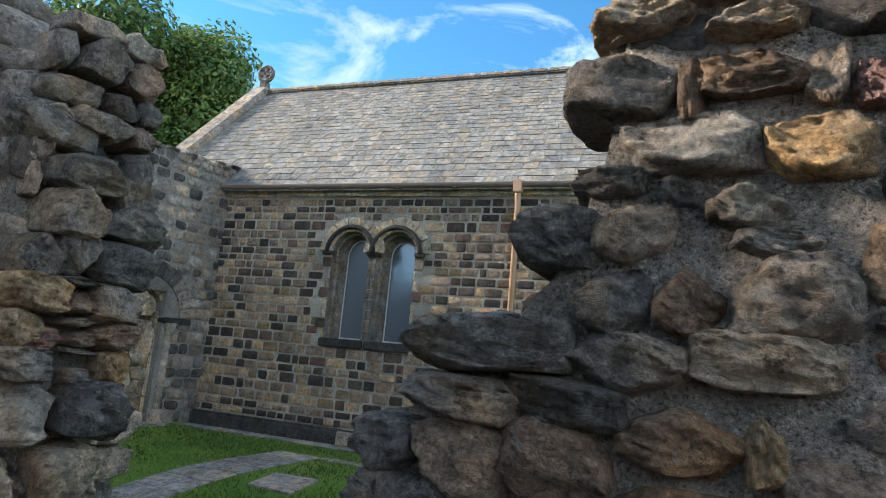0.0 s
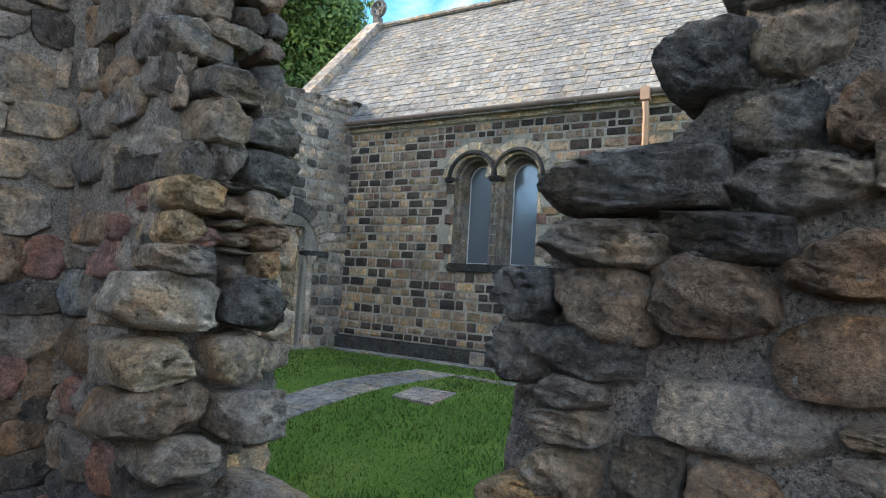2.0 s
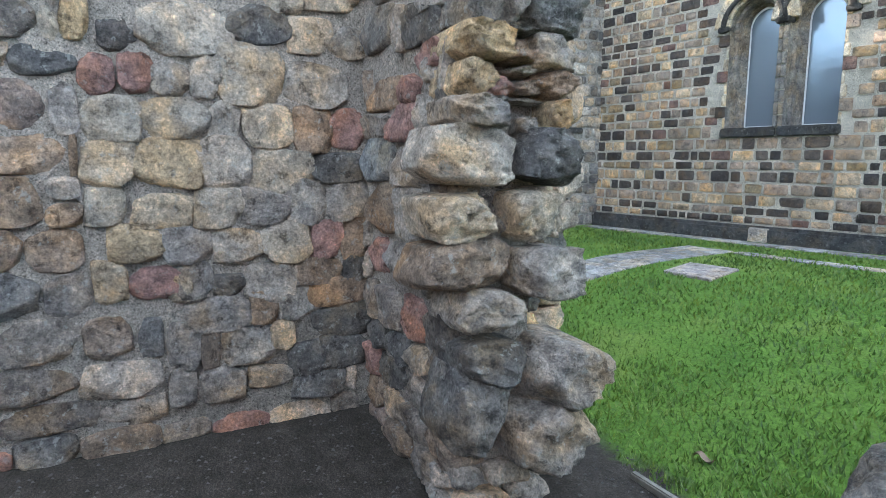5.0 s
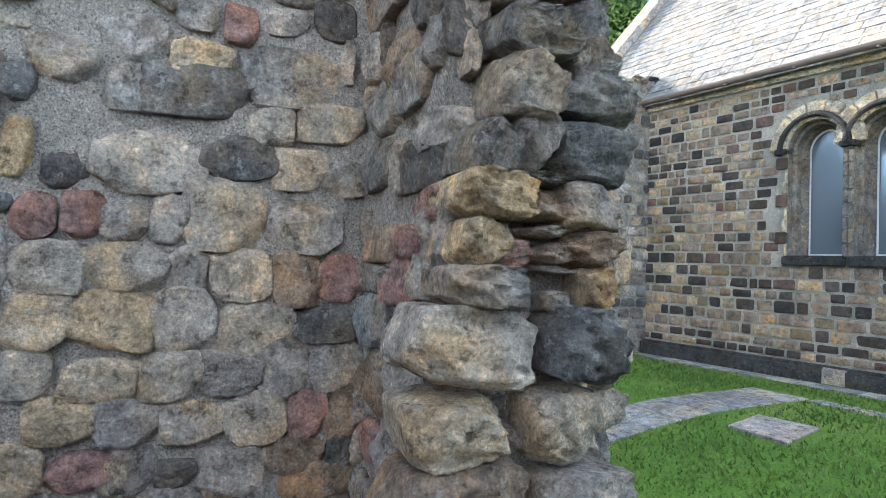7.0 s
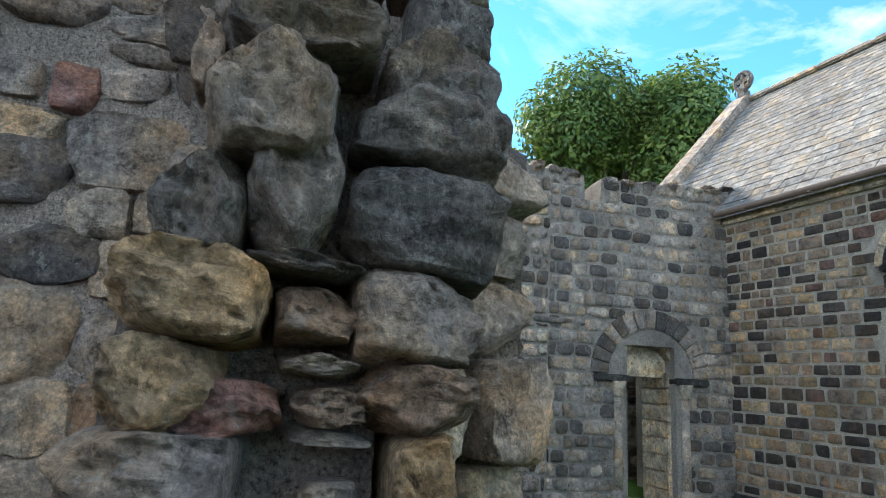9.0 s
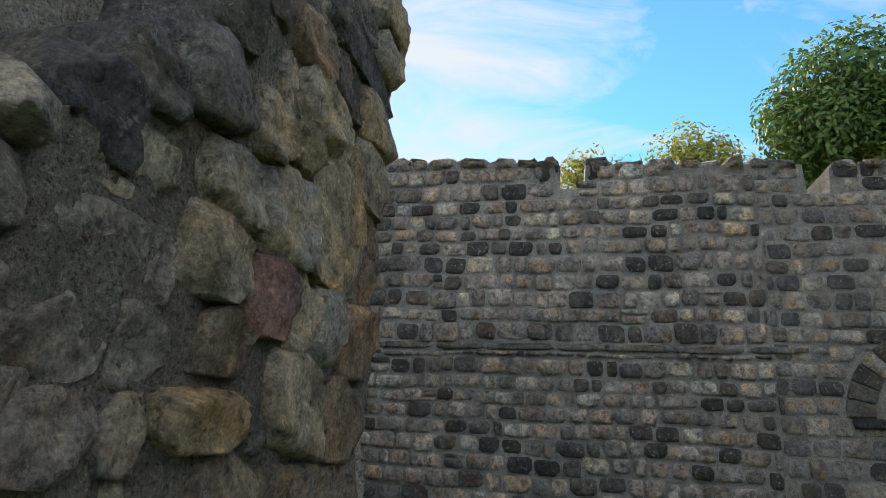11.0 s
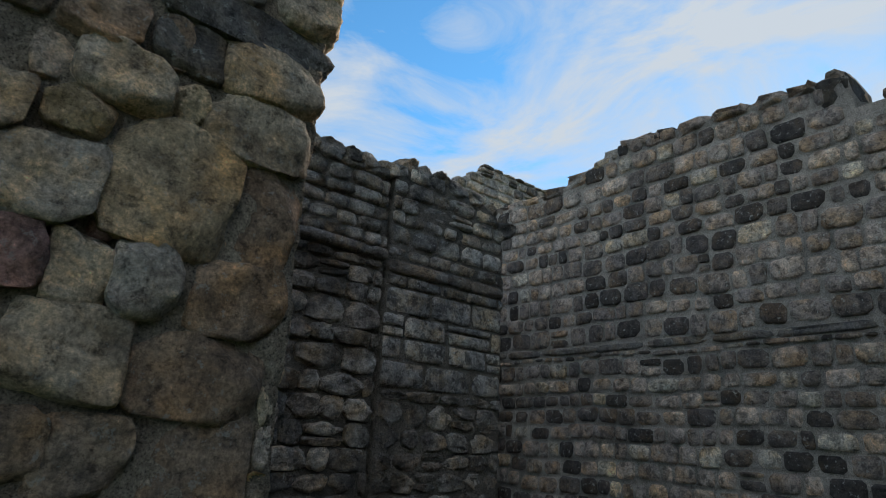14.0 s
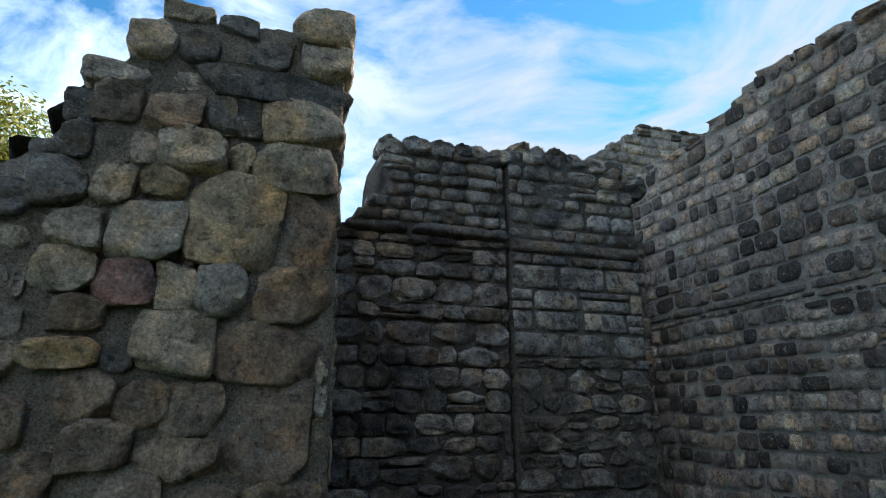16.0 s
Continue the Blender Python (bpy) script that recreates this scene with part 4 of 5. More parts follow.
# ---- stones at chosen spots: along, up, width, height, how proud ----
OUTER_KEYS = {
    "ochre": [(3.94, 2.18, 0.37, 0.38, 0.02), (3.67, 2.32, 0.17, 0.12, 0.03), (3.38, 1.63, 0.25, 0.11, 0.03)],
    "dull": [(3.42, 1.77, 0.18, 0.13, 0.02), (3.27, 1.39, 0.09, 0.17, 0.02), (3.48, 1.47, 0.19, 0.19, 0.02), (3.67, 1.45, 0.18, 0.18, 0.01), (3.34, 1.19, 0.17, 0.18, 0.02), (3.54, 1.3, 0.23, 0.17, 0.03), (3.86, 1.43, 0.21, 0.19, 0.01), (3.82, 1.25, 0.27, 0.17, 0.01), (4.19, 1.07, 0.3, 0.17, 0.0), (3.66, 1.12, 0.22, 0.16, 0.02), (3.91, 1.1, 0.24, 0.1, 0.0), (3.86, 2.65, 0.12, 0.17, 0.0)],
    "brown": [(4.24, 2.17, 0.23, 0.34, 0.0), (4.19, 1.88, 0.28, 0.22, 0.02), (4.11, 1.64, 0.38, 0.24, 0.01), (4.14, 1.34, 0.31, 0.36, 0.0), (3.45, 2.64, 0.18, 0.17, 0.02), (3.67, 2.64, 0.22, 0.16, 0.02)],
    "pink": [(3.57, 1.9, 0.21, 0.17, 0.03), (3.79, 2.04, 0.08, 0.11, 0.0)],
    "pale": [(3.92, 1.89, 0.18, 0.21, 0.04), (3.62, 2.11, 0.27, 0.23, 0.04)],
    "buff": [(3.75, 1.89, 0.15, 0.19, 0.02), (3.76, 1.67, 0.28, 0.24, 0.03), (4.2, 2.66, 0.33, 0.21, 0.03), (4.18, 2.44, 0.34, 0.21, 0.02), (4.29, 3.0, 0.22, 0.2, 0.03), (4.27, 3.15, 0.27, 0.19, 0.04), (3.68, 3.13, 0.2, 0.09, 0.0), (3.55, 2.96, 0.18, 0.18, 0.02), (3.76, 2.47, 0.26, 0.18, 0.03), (3.48, 2.29, 0.15, 0.16, 0.03), (3.37, 2.09, 0.18, 0.16, 0.03), (3.35, 1.94, 0.21, 0.17, 0.03)],
    "black": [(4.07, 2.82, 0.62, 0.15, 0.01), (3.74, 2.96, 0.16, 0.15, 0.0), (3.89, 3.1, 0.16, 0.11, 0.0), (4.04, 2.98, 0.18, 0.15, 0.0), (3.91, 2.65, 0.21, 0.19, 0.01), (3.29, 2.28, 0.19, 0.19, 0.03), (3.33, 2.47, 0.11, 0.16, 0.02), (3.57, 1.63, 0.12, 0.14, 0.0)],
}
JAMB_KEYS = {
    "grey": [(1.66, 2.02, 0.16, 0.16, 0.1), (1.7, 1.9, 0.12, 0.17, 0.05), (1.57, 1.5, 0.18, 0.1, 0.09), (1.9, 1.73, 0.18, 0.14, 0.02), (1.8, 1.46, 0.08, 0.07, 0.0), (1.61, 0.82, 0.22, 0.14, 0.1), (1.86, 0.93, 0.25, 0.18, 0.1), (1.94, 0.56, 0.3, 0.23, 0.16), (1.88, 0.32, 0.32, 0.23, 0.16)],
    "black": [(1.7, 2.16, 0.21, 0.12, 0.08), (1.58, 1.86, 0.11, 0.13, 0.06), (1.91, 2.02, 0.23, 0.13, 0.03), (1.91, 1.87, 0.22, 0.14, 0.02), (1.73, 1.79, 0.16, 0.03, 0.04), (1.9, 2.13, 0.15, 0.16, 0.0), (1.9, 2.23, 0.09, 0.14, -0.02), (1.85, 1.36, 0.21, 0.18, 0.12), (1.63, 0.64, 0.24, 0.15, 0.1), (1.57, 0.46, 0.22, 0.27, 0.1)],
    "ochre": [(1.59, 1.73, 0.18, 0.11, 0.08), (1.56, 1.61, 0.13, 0.11, 0.06), (1.92, 1.5, 0.09, 0.12, 0.03)],
    "pink": [(1.64, 1.59, 0.14, 0.07, 0.03)],
    "brown": [(1.75, 1.72, 0.11, 0.08, 0.02), (1.78, 1.6, 0.09, 0.05, 0.01), (1.91, 1.61, 0.16, 0.09, 0.03), (1.52, 0.98, 0.31, 0.16, 0.07)],
    "pale": [(1.76, 1.65, 0.1, 0.03, 0.02), (1.79, 1.55, 0.1, 0.02, 0.0), (1.54, 1.36, 0.29, 0.18, 0.07), (1.51, 1.15, 0.23, 0.15, 0.06), (1.8, 1.16, 0.19, 0.17, 0.07)],
}
EAST_KEYS = {
    "black": [(-0.8, 2.2, 0.2, 0.14, 0.02), (-0.82, 2.0, 0.13, 0.06, 0.02), (-0.7, 1.97, 0.07, 0.06, 0.0), (-0.91, 1.89, 0.15, 0.11, 0.05), (-0.8, 1.77, 0.13, 0.11, 0.02), (-1.03, 1.68, 0.3, 0.1, 0.08), (-0.89, 1.58, 0.23, 0.09, 0.04), (-1.24, 1.47, 0.12, 0.11, 0.06), (-1.11, 1.37, 0.17, 0.1, 0.03), (-1.25, 1.36, 0.12, 0.13, 0.06)],
    "brown": [(-0.57, 2.18, 0.16, 0.07, 0.02), (-0.67, 1.77, 0.11, 0.11, 0.02), (-0.9, 1.48, 0.2, 0.13, 0.03), (-1.08, 1.46, 0.18, 0.13, 0.04), (-0.68, 1.54, 0.19, 0.1, 0.03)],
    "ochre": [(-0.47, 2.04, 0.15, 0.1, 0.02), (-0.56, 1.54, 0.06, 0.1, 0.02), (-1.23, 1.02, 0.19, 0.15, 0.07)],
    "grey": [(-0.67, 2.06, 0.23, 0.1, 0.02), (-0.77, 1.9, 0.14, 0.11, 0.02), (-0.51, 1.79, 0.18, 0.13, 0.03), (-0.77, 1.67, 0.2, 0.1, 0.03), (-0.54, 1.88, 0.13, 0.05, 0.0), (-1.1, 1.57, 0.25, 0.09, 0.04), (-1.15, 1.28, 0.15, 0.06, 0.04), (-1.15, 1.22, 0.15, 0.06, 0.04), (-1.07, 1.0, 0.15, 0.13, 0.03), (-1.09, 0.76, 0.11, 0.08, 0.02), (-1.29, 0.75, 0.18, 0.18, 0.1)],
    "pale": [(-0.58, 1.94, 0.12, 0.07, 0.02), (-0.55, 1.68, 0.21, 0.09, 0.03), (-0.77, 2.33, 0.18, 0.06, 0.02), (-0.57, 2.28, 0.16, 0.05, 0.02), (-1.16, 1.13, 0.16, 0.09, 0.05), (-1.14, 0.88, 0.26, 0.15, 0.04), (-1.2, 0.76, 0.1, 0.09, 0.04)],
    "pink": [(-0.39, 2.14, 0.06, 0.08, 0.0)],
}
WEST_KEYS = {
    "ochre": [(0.36, 1.9, 0.09, 0.18, 0.0), (0.66, 1.33, 0.25, 0.2, 0.0), (0.52, 1.0, 0.2, 0.15, 0.0)],
    "pale": [(0.75, 1.88, 0.34, 0.21, 0.0), (1.16, 2.06, 0.16, 0.14, 0.0), (1.38, 2.09, 0.24, 0.14, 0.0), (1.27, 1.9, 0.19, 0.15, 0.0), (0.82, 1.69, 0.12, 0.16, 0.0), (1.01, 1.71, 0.27, 0.25, 0.0), (0.46, 1.51, 0.21, 0.17, 0.0), (0.7, 1.51, 0.26, 0.17, 0.0), (0.89, 1.51, 0.13, 0.15, 0.0), (0.89, 1.33, 0.21, 0.22, 0.0), (0.44, 1.33, 0.19, 0.18, 0.0), (1.13, 1.3, 0.27, 0.18, 0.0), (0.42, 1.16, 0.14, 0.15, 0.0), (0.85, 1.14, 0.19, 0.17, 0.0), (0.93, 0.97, 0.21, 0.14, 0.0), (1.14, 0.97, 0.21, 0.18, 0.0)],
    "black": [(1.05, 1.92, 0.25, 0.16, 0.0), (0.89, 2.15, 0.33, 0.18, 0.0), (0.36, 2.11, 0.09, 0.12, 0.0), (1.39, 1.31, 0.26, 0.13, 0.0), (0.88, 0.8, 0.13, 0.09, 0.0), (1.46, 0.82, 0.11, 0.14, 0.0)],
    "grey": [(1.45, 1.88, 0.17, 0.14, 0.0), (1.23, 2.24, 0.35, 0.21, 0.0), (0.66, 2.13, 0.11, 0.15, 0.0), (0.89, 2.42, 0.13, 0.11, 0.0), (0.49, 2.21, 0.19, 0.15, 0.0), (0.69, 1.67, 0.14, 0.13, 0.0), (1.29, 1.68, 0.27, 0.19, 0.0), (1.05, 1.14, 0.2, 0.16, 0.0), (1.24, 1.15, 0.19, 0.21, 0.0), (1.43, 1.15, 0.2, 0.17, 0.0), (0.72, 0.98, 0.2, 0.15, 0.0), (0.74, 0.82, 0.14, 0.17, 0.0), (1.06, 0.8, 0.23, 0.18, 0.0)],
    "buff": [(0.91, 2.26, 0.21, 0.14, 0.0), (1.07, 1.5, 0.21, 0.18, 0.0), (0.63, 1.13, 0.23, 0.14, 0.0), (0.42, 0.85, 0.12, 0.17, 0.0)],
    "pink": [(1.04, 2.41, 0.12, 0.14, 0.0), (0.42, 1.68, 0.12, 0.15, 0.0), (0.56, 1.69, 0.13, 0.15, 0.0), (1.44, 1.49, 0.16, 0.18, 0.0), (1.33, 0.98, 0.14, 0.17, 0.0), (0.58, 0.83, 0.19, 0.13, 0.0)],
    "brown": [(1.28, 1.48, 0.18, 0.2, 0.0), (1.46, 0.97, 0.13, 0.19, 0.0), (1.28, 0.83, 0.21, 0.12, 0.0)],
}
WEST_LOW_KEYS = {
    "buff": [(0.68, 0.8, 0.1, 0.11, 0.0)],
    "grey": [(0.83, 0.67, 0.26, 0.15, 0.0), (1.17, 0.7, 0.15, 0.17, 0.0), (0.97, 0.51, 0.26, 0.16, 0.0), (0.68, 0.54, 0.14, 0.2, 0.0), (0.82, 0.34, 0.21, 0.16, 0.0), (0.66, 0.35, 0.11, 0.16, 0.0), (1.04, 0.35, 0.18, 0.1, 0.0)],
    "brown": [(1.03, 0.68, 0.13, 0.16, 0.0), (1.38, 0.72, 0.28, 0.13, 0.0), (0.79, 0.51, 0.09, 0.15, 0.0)],
    "pale": [(1.1, 0.54, 0.11, 0.13, 0.0)],
    "black": [(1.39, 0.58, 0.27, 0.15, 0.0), (1.4, 0.42, 0.22, 0.16, 0.0), (1.21, 0.4, 0.16, 0.16, 0.0), (1.27, 0.27, 0.25, 0.12, 0.0)],
}
INNER_KEYS = {
    "brown": [(-3.18, 2.24, 0.3, 0.15, 0.0), (-3.35, 1.62, 0.31, 0.12, 0.0), (-3.35, 1.14, 0.34, 0.21, 0.0)],
    "black": [(-3.39, 1.91, 0.4, 0.17, 0.0), (-2.96, 1.85, 0.29, 0.14, 0.0)],
    "grey": [(-3.08, 2.13, 0.3, 0.17, 0.0), (-3.32, 2.09, 0.34, 0.15, 0.0), (-2.9, 1.52, 0.18, 0.12, 0.0), (-3.45, 1.5, 0.34, 0.1, 0.0), (-3.08, 1.32, 0.29, 0.15, 0.0), (-3.03, 1.13, 0.33, 0.2, 0.0), (-2.84, 1.69, 0.15, 0.11, 0.0), (-3.13, 0.92, 0.42, 0.15, 0.0), (-2.85, 1.93, 0.22, 0.1, 0.0)],
    "pink": [(-2.88, 1.72, 0.22, 0.11, 0.0), (-3.1, 1.62, 0.19, 0.11, 0.0), (-3.13, 1.49, 0.28, 0.14, 0.0), (-3.42, 0.92, 0.22, 0.15, 0.0)],
    "grey_blue": [(-3.43, 1.35, 0.33, 0.18, 0.0)],
}

BY_NAME = {"buff": M_BUFF, "ochre": M_OCHRE, "brown": M_BROWN, "pink": M_PINK, "pale": M_PALE, "grey": M_GREY, "black": M_BLACK, "dull": M_DULL, "grey_blue": M_BLUE}


def all_rects(keys):
    return [k[:4] for rows in keys.values() for k in rows]


def lay_keys(parent, frame_m, keys, rng, depth=0.26, proud=0.06, tilt=4, kind="rubble", grow=1.06):
    for nm, rows in keys.items():
        key_stones(parent, frame_m, rows, BY_NAME[nm], rng, depth, proud, tilt, kind, grow)


# ---- doorway in the west wall ----
def build_doorway():
    door = new("door_1")
    door.location = (WW, D_C, 0.3)
    tagged(door, "round-arched stone doorway with shafts and a blocked tympanum", "doorway", kind="structure")
    m = basis_on((WW, 0, 0), (0, 1, 0), (1, 0, 0))
    inv = Matrix.Translation((-WW, -D_C, -0.3))
    z = D_Z + 0.02
    voussoirs(door, inv @ m, D_C, z, 0.60, 0.84, 15, -0.045, 0.1, M_WING, "outer_voussoir", 0.008)
    voussoirs(door, inv @ m, D_C, z, 0.40, 0.585, 11, 0.07, 0.3, M_ASHLAR, "inner_voussoir", 0.01)
    # filled head
    b = bmesh.new()
    pts = arch_points(D_C, z, 0.43, 14)
    fr, bk = [b.verts.new((u, 0.2, q)) for u, q in pts], [b.verts.new((u, 0.42, q)) for u, q in pts]
    b.faces.new(fr)
    b.faces.new(bk[::-1])
    for k in range(len(pts)):
        q = (k + 1) % len(pts)
        b.faces.new((fr[k], bk[k], bk[q], fr[q]))
    bmesh.ops.transform(b, matrix=inv @ m, verts=b.verts)
    part("tympanum", b, M_ASHLAR, door, "buff stone slab filling the arch")
    for side in (-1, 1):
        c = D_C + side * 0.47
        b = tube(bmesh.new(), [(c, -0.02, 0.52), (c, -0.02, 1.0), (c, -0.02, 1.62)], [0.062, 0.058, 0.056], 14)
        bmesh.ops.transform(b, matrix=inv @ m, verts=b.verts)
        shaft = part("shaft", b, M_PALE, door, "pale round stone shaft", True)
        b = tube(bmesh.new(), [(c, -0.02, 1.62), (c, -0.02, 1.65), (c, -0.02, 1.70), (c, -0.02, 1.80)], [0.075, 0.07, 0.075, 0.115], 12)
        bmesh.ops.transform(b, matrix=inv @ m, verts=b.verts)
        part("capital", b, M_ASHLAR, shaft, "", True)
        b = tube(bmesh.new(), [(c, -0.02, 0.28), (c, -0.02, 0.36), (c, -0.02, 0.40), (c, -0.02, 0.46), (c, -0.02, 0.53)], [0.13, 0.125, 0.095, 0.11, 0.07], 12)
        bmesh.ops.transform(b, matrix=inv @ m, verts=b.verts)
        part("shaft_base", b, M_GREY, shaft, "", True)
        a0, a1 = sorted((D_C + side * 0.33, D_C + side * 0.80))
        part("impost", box(a0, a1, -0.09, 0.3, 1.79, 1.88, inv @ m, 0.015), M_PLINTH, door, "dark moulded impost")
        zz = 0.3
        while zz < 1.75:
            a0, a1 = sorted((D_C + side * (0.30 if int(zz * 10) % 2 else 0.33), D_C + side * 0.52))
            part("jamb_stone", box(a0, a1, 0.09, 0.7, zz, zz + 0.2, inv @ m, 0.015), M_ASHLAR, door)
            zz += 0.207
    part("threshold", box(D_C - 0.6, D_C + 0.6, -0.25, 0.6, 0.2, 0.34, inv @ m, 0.02), M_GREY, door, "worn stone threshold")


build_doorway()
wall_beyond = tagged(part("wall_beyond", box(-11.9, -11.2, 4.0, 9.0, -0.1, 3.6), M_MORTAR_D), "rubble wall seen through the doorway", "wall", kind="structure")


# ---- lawn furniture: path, slab, edging ----
def flag(name, quad, h, material, parent=None):
    b = bmesh.new()
    lo = [b.verts.new((x, y, ground_z(x, y) - 0.05)) for x, y in quad]
    hi = [b.verts.new((x, y, ground_z(x, y) + h)) for x, y in quad]
    b.faces.new(hi)
    b.faces.new(lo[::-1])
    for k in range(4):
        b.faces.new((lo[k], lo[(k + 1) % 4], hi[(k + 1) % 4], hi[k]))
    bmesh.ops.bevel(b, geom=[e for e in b.edges if all(v in hi for v in e.verts)], offset=0.008, segments=1, affect="EDGES")
    return part(name, b, material, parent)


def build_path():
    path = new("path")
    tagged(path, "grey flagstone path crossing the lawn", "path", kind="structure")
    rng = random.Random(3)

    def strip(p, q, width, lanes, step):
        p, q = Vector(p), Vector(q)
        d = (q - p).normalized()
        side = Vector((-d.y, d.x))
        n = int((q - p).length / step)
        for i in range(n):
            cuts = [-width / 2] + sorted(rng.uniform(-0.12, 0.12) * width + (k / lanes - 0.5) * width for k in range(1, lanes)) + [width / 2]
            for a, b in zip(cuts, cuts[1:]):
                s0, s1 = i * step + 0.006, (i + 1) * step - 0.006
                quad = [p + d * s0 + side * (a + 0.006), p + d * s1 + side * (a + 0.006), p + d * s1 + side * (b - 0.006), p + d * s0 + side * (b - 0.006)]
                flag("flagstone", [(v.x, v.y) for v in quad][::1], 0.014 + rng.uniform(0, 0.006), M_FLAG, path)

    strip((-5.35, 1.6), (-5.85, 6.75), 0.62, 2, 0.36)
    strip((-5.5, 6.62), (0.5, 7.65), 0.20, 1, 0.42)
    c, s = math.cos(radians(10)), math.sin(radians(10))
    strip((-8.6 + 0.32 * s, 7.33 - 0.32 * c), (0.6, 8.65), 0.26, 1, 0.5)


build_path()
slab = flag("inspection_slab", [(-5.02, 5.0), (-4.5, 5.02), (-4.68, 5.62), (-5.16, 5.50)], 0.03, M_SLAB)
tagged(slab, "reddish grey stone slab set flush in the lawn", "slab")
for x0, x1, y in ((-2.64, -1.65, 2.36), (-2.6, -1.7, 1.80)):
    tagged(part("timber_edging", box(x0, x1, y - 0.016, y + 0.016, -0.05, 0.035, None, 0.006), M_TIMBER), "weathered timber edging strip across the gap", "edging", group="edging strips in the gap")


def build_dead_leaf(x, y, turn):
    b = bmesh.new()
    n = 7
    rows = [[b.verts.new(((i / n - 0.5) * 0.09, w * 0.022 * math.sin(math.pi * (i + 0.4) / (n + 0.8)), 0.012 * abs(w) + 0.014 * math.sin(i * 0.9))) for w in (-1, 0, 1)] for i in range(n + 1)]
    for p, q in zip(rows, rows[1:]):
        for k in range(2):
            b.faces.new((p[k], q[k], q[k + 1], p[k + 1]))
    ob = part("dead_leaf", b, M_DRY, None, "", True)
    ob.matrix_world = pose(x, y, ground_z(x, y) + 0.02, 0, 0, turn)
    tagged(ob, "curled brown dead leaf lying on the grass", "leaf")


build_dead_leaf(-2.58, 2.72, 20)
build_dead_leaf(-2.15, 2.62, -40)


# ---- trees ----
def build_tree(name, x, y, height, crown_r, crown_z, leaf, label, seed, leaves=9000, size=0.16, squash=0.85):
    rng = random.Random(seed)
    tree = new(name)
    tree.location = (x, y, ground_z(x, y))
    tagged(tree, label, "tree")
    b = bmesh.new()
    base = crown_z - crown_r * 0.5
    tube(b, [(0, 0, -0.1), (0.05, 0.02, base * 0.4), (0.0, 0.1, base * 0.8), (0.1, 0.0, crown_z)], [0.28, 0.22, 0.18, 0.09], 10)
    clumps = []
    for i in range(44):
        a, e = rng.uniform(0, 2 * math.pi), rng.uniform(-0.55, 1.0)
        d = crown_r * rng.uniform(0.45, 0.95)
        h = math.sqrt(max(0, 1 - e * e))
        c = Vector((d * h * math.cos(a), d * h * math.sin(a), crown_z + d * e * squash))
        clumps.append((c, crown_r * rng.uniform(0.24, 0.42)))
        if i < 12:
            tube(b, [(0.03, 0.05, base * 0.8 + 0.06 * i), tuple(c * 0.5 + Vector((0, 0, crown_z * 0.42))), tuple(c)], [0.09, 0.055, 0.02], 6)
    part("trunk", b, M_BARK, tree, "", True)
    verts, faces = [], []
    for i in range(leaves):
        c, r = rng.choice(clumps)
        d = Vector((rng.gauss(0, 1), rng.gauss(0, 1), rng.gauss(0, 1))).normalized() * r * rng.uniform(0.55, 1.05)
        p = c + d
        nrm = (d.normalized() + Vector((rng.uniform(-0.8, 0.8), rng.uniform(-0.8, 0.8), rng.uniform(-0.2, 1)))).normalized()
        u = nrm.orthogonal().normalized()
        u = (Matrix.Rotation(rng.uniform(0, 6.28), 3, nrm) @ u)
        v = nrm.cross(u)
        s = size * rng.uniform(0.6, 1.2)
        k = len(verts)
        verts += [p - u * s, p + v * s * 0.45, p + u * s, p - v * s * 0.45]
        faces.append((k, k + 1, k + 2, k + 3))
    crown = mesh_object("crown", verts, faces, leaf, tree)
    return tree


build_tree("tree", -17.5, 10.9, 12, 3.15, 7.9, M_LEAF, "large green broadleaf tree with lightened leaves", 1, 60000, 0.10, 0.95)
build_tree("tree", -23.0, 14.8, 12, 3.8, 8.2, M_LEAF, "dark green broadleaf tree behind the ruin", 2, 22000, 0.13)
build_tree("tree", -19.5, 6.5, 9, 2.0, 8.0, M_LEAF_Y, "small tree with yellow-green autumn leaves", 3, 9000, 0.085)
build_tree("tree", -18.0, 3.6, 8, 1.3, 7.6, M_LEAF_Y, "thin tree top with yellow-green leaves", 4, 3500, 0.08)
build_tree("tree", 2.6, -12.5, 10, 2.7, 6.9, M_LEAF_Y, "tree with bright yellow autumn leaves", 5, 14000, 0.085)


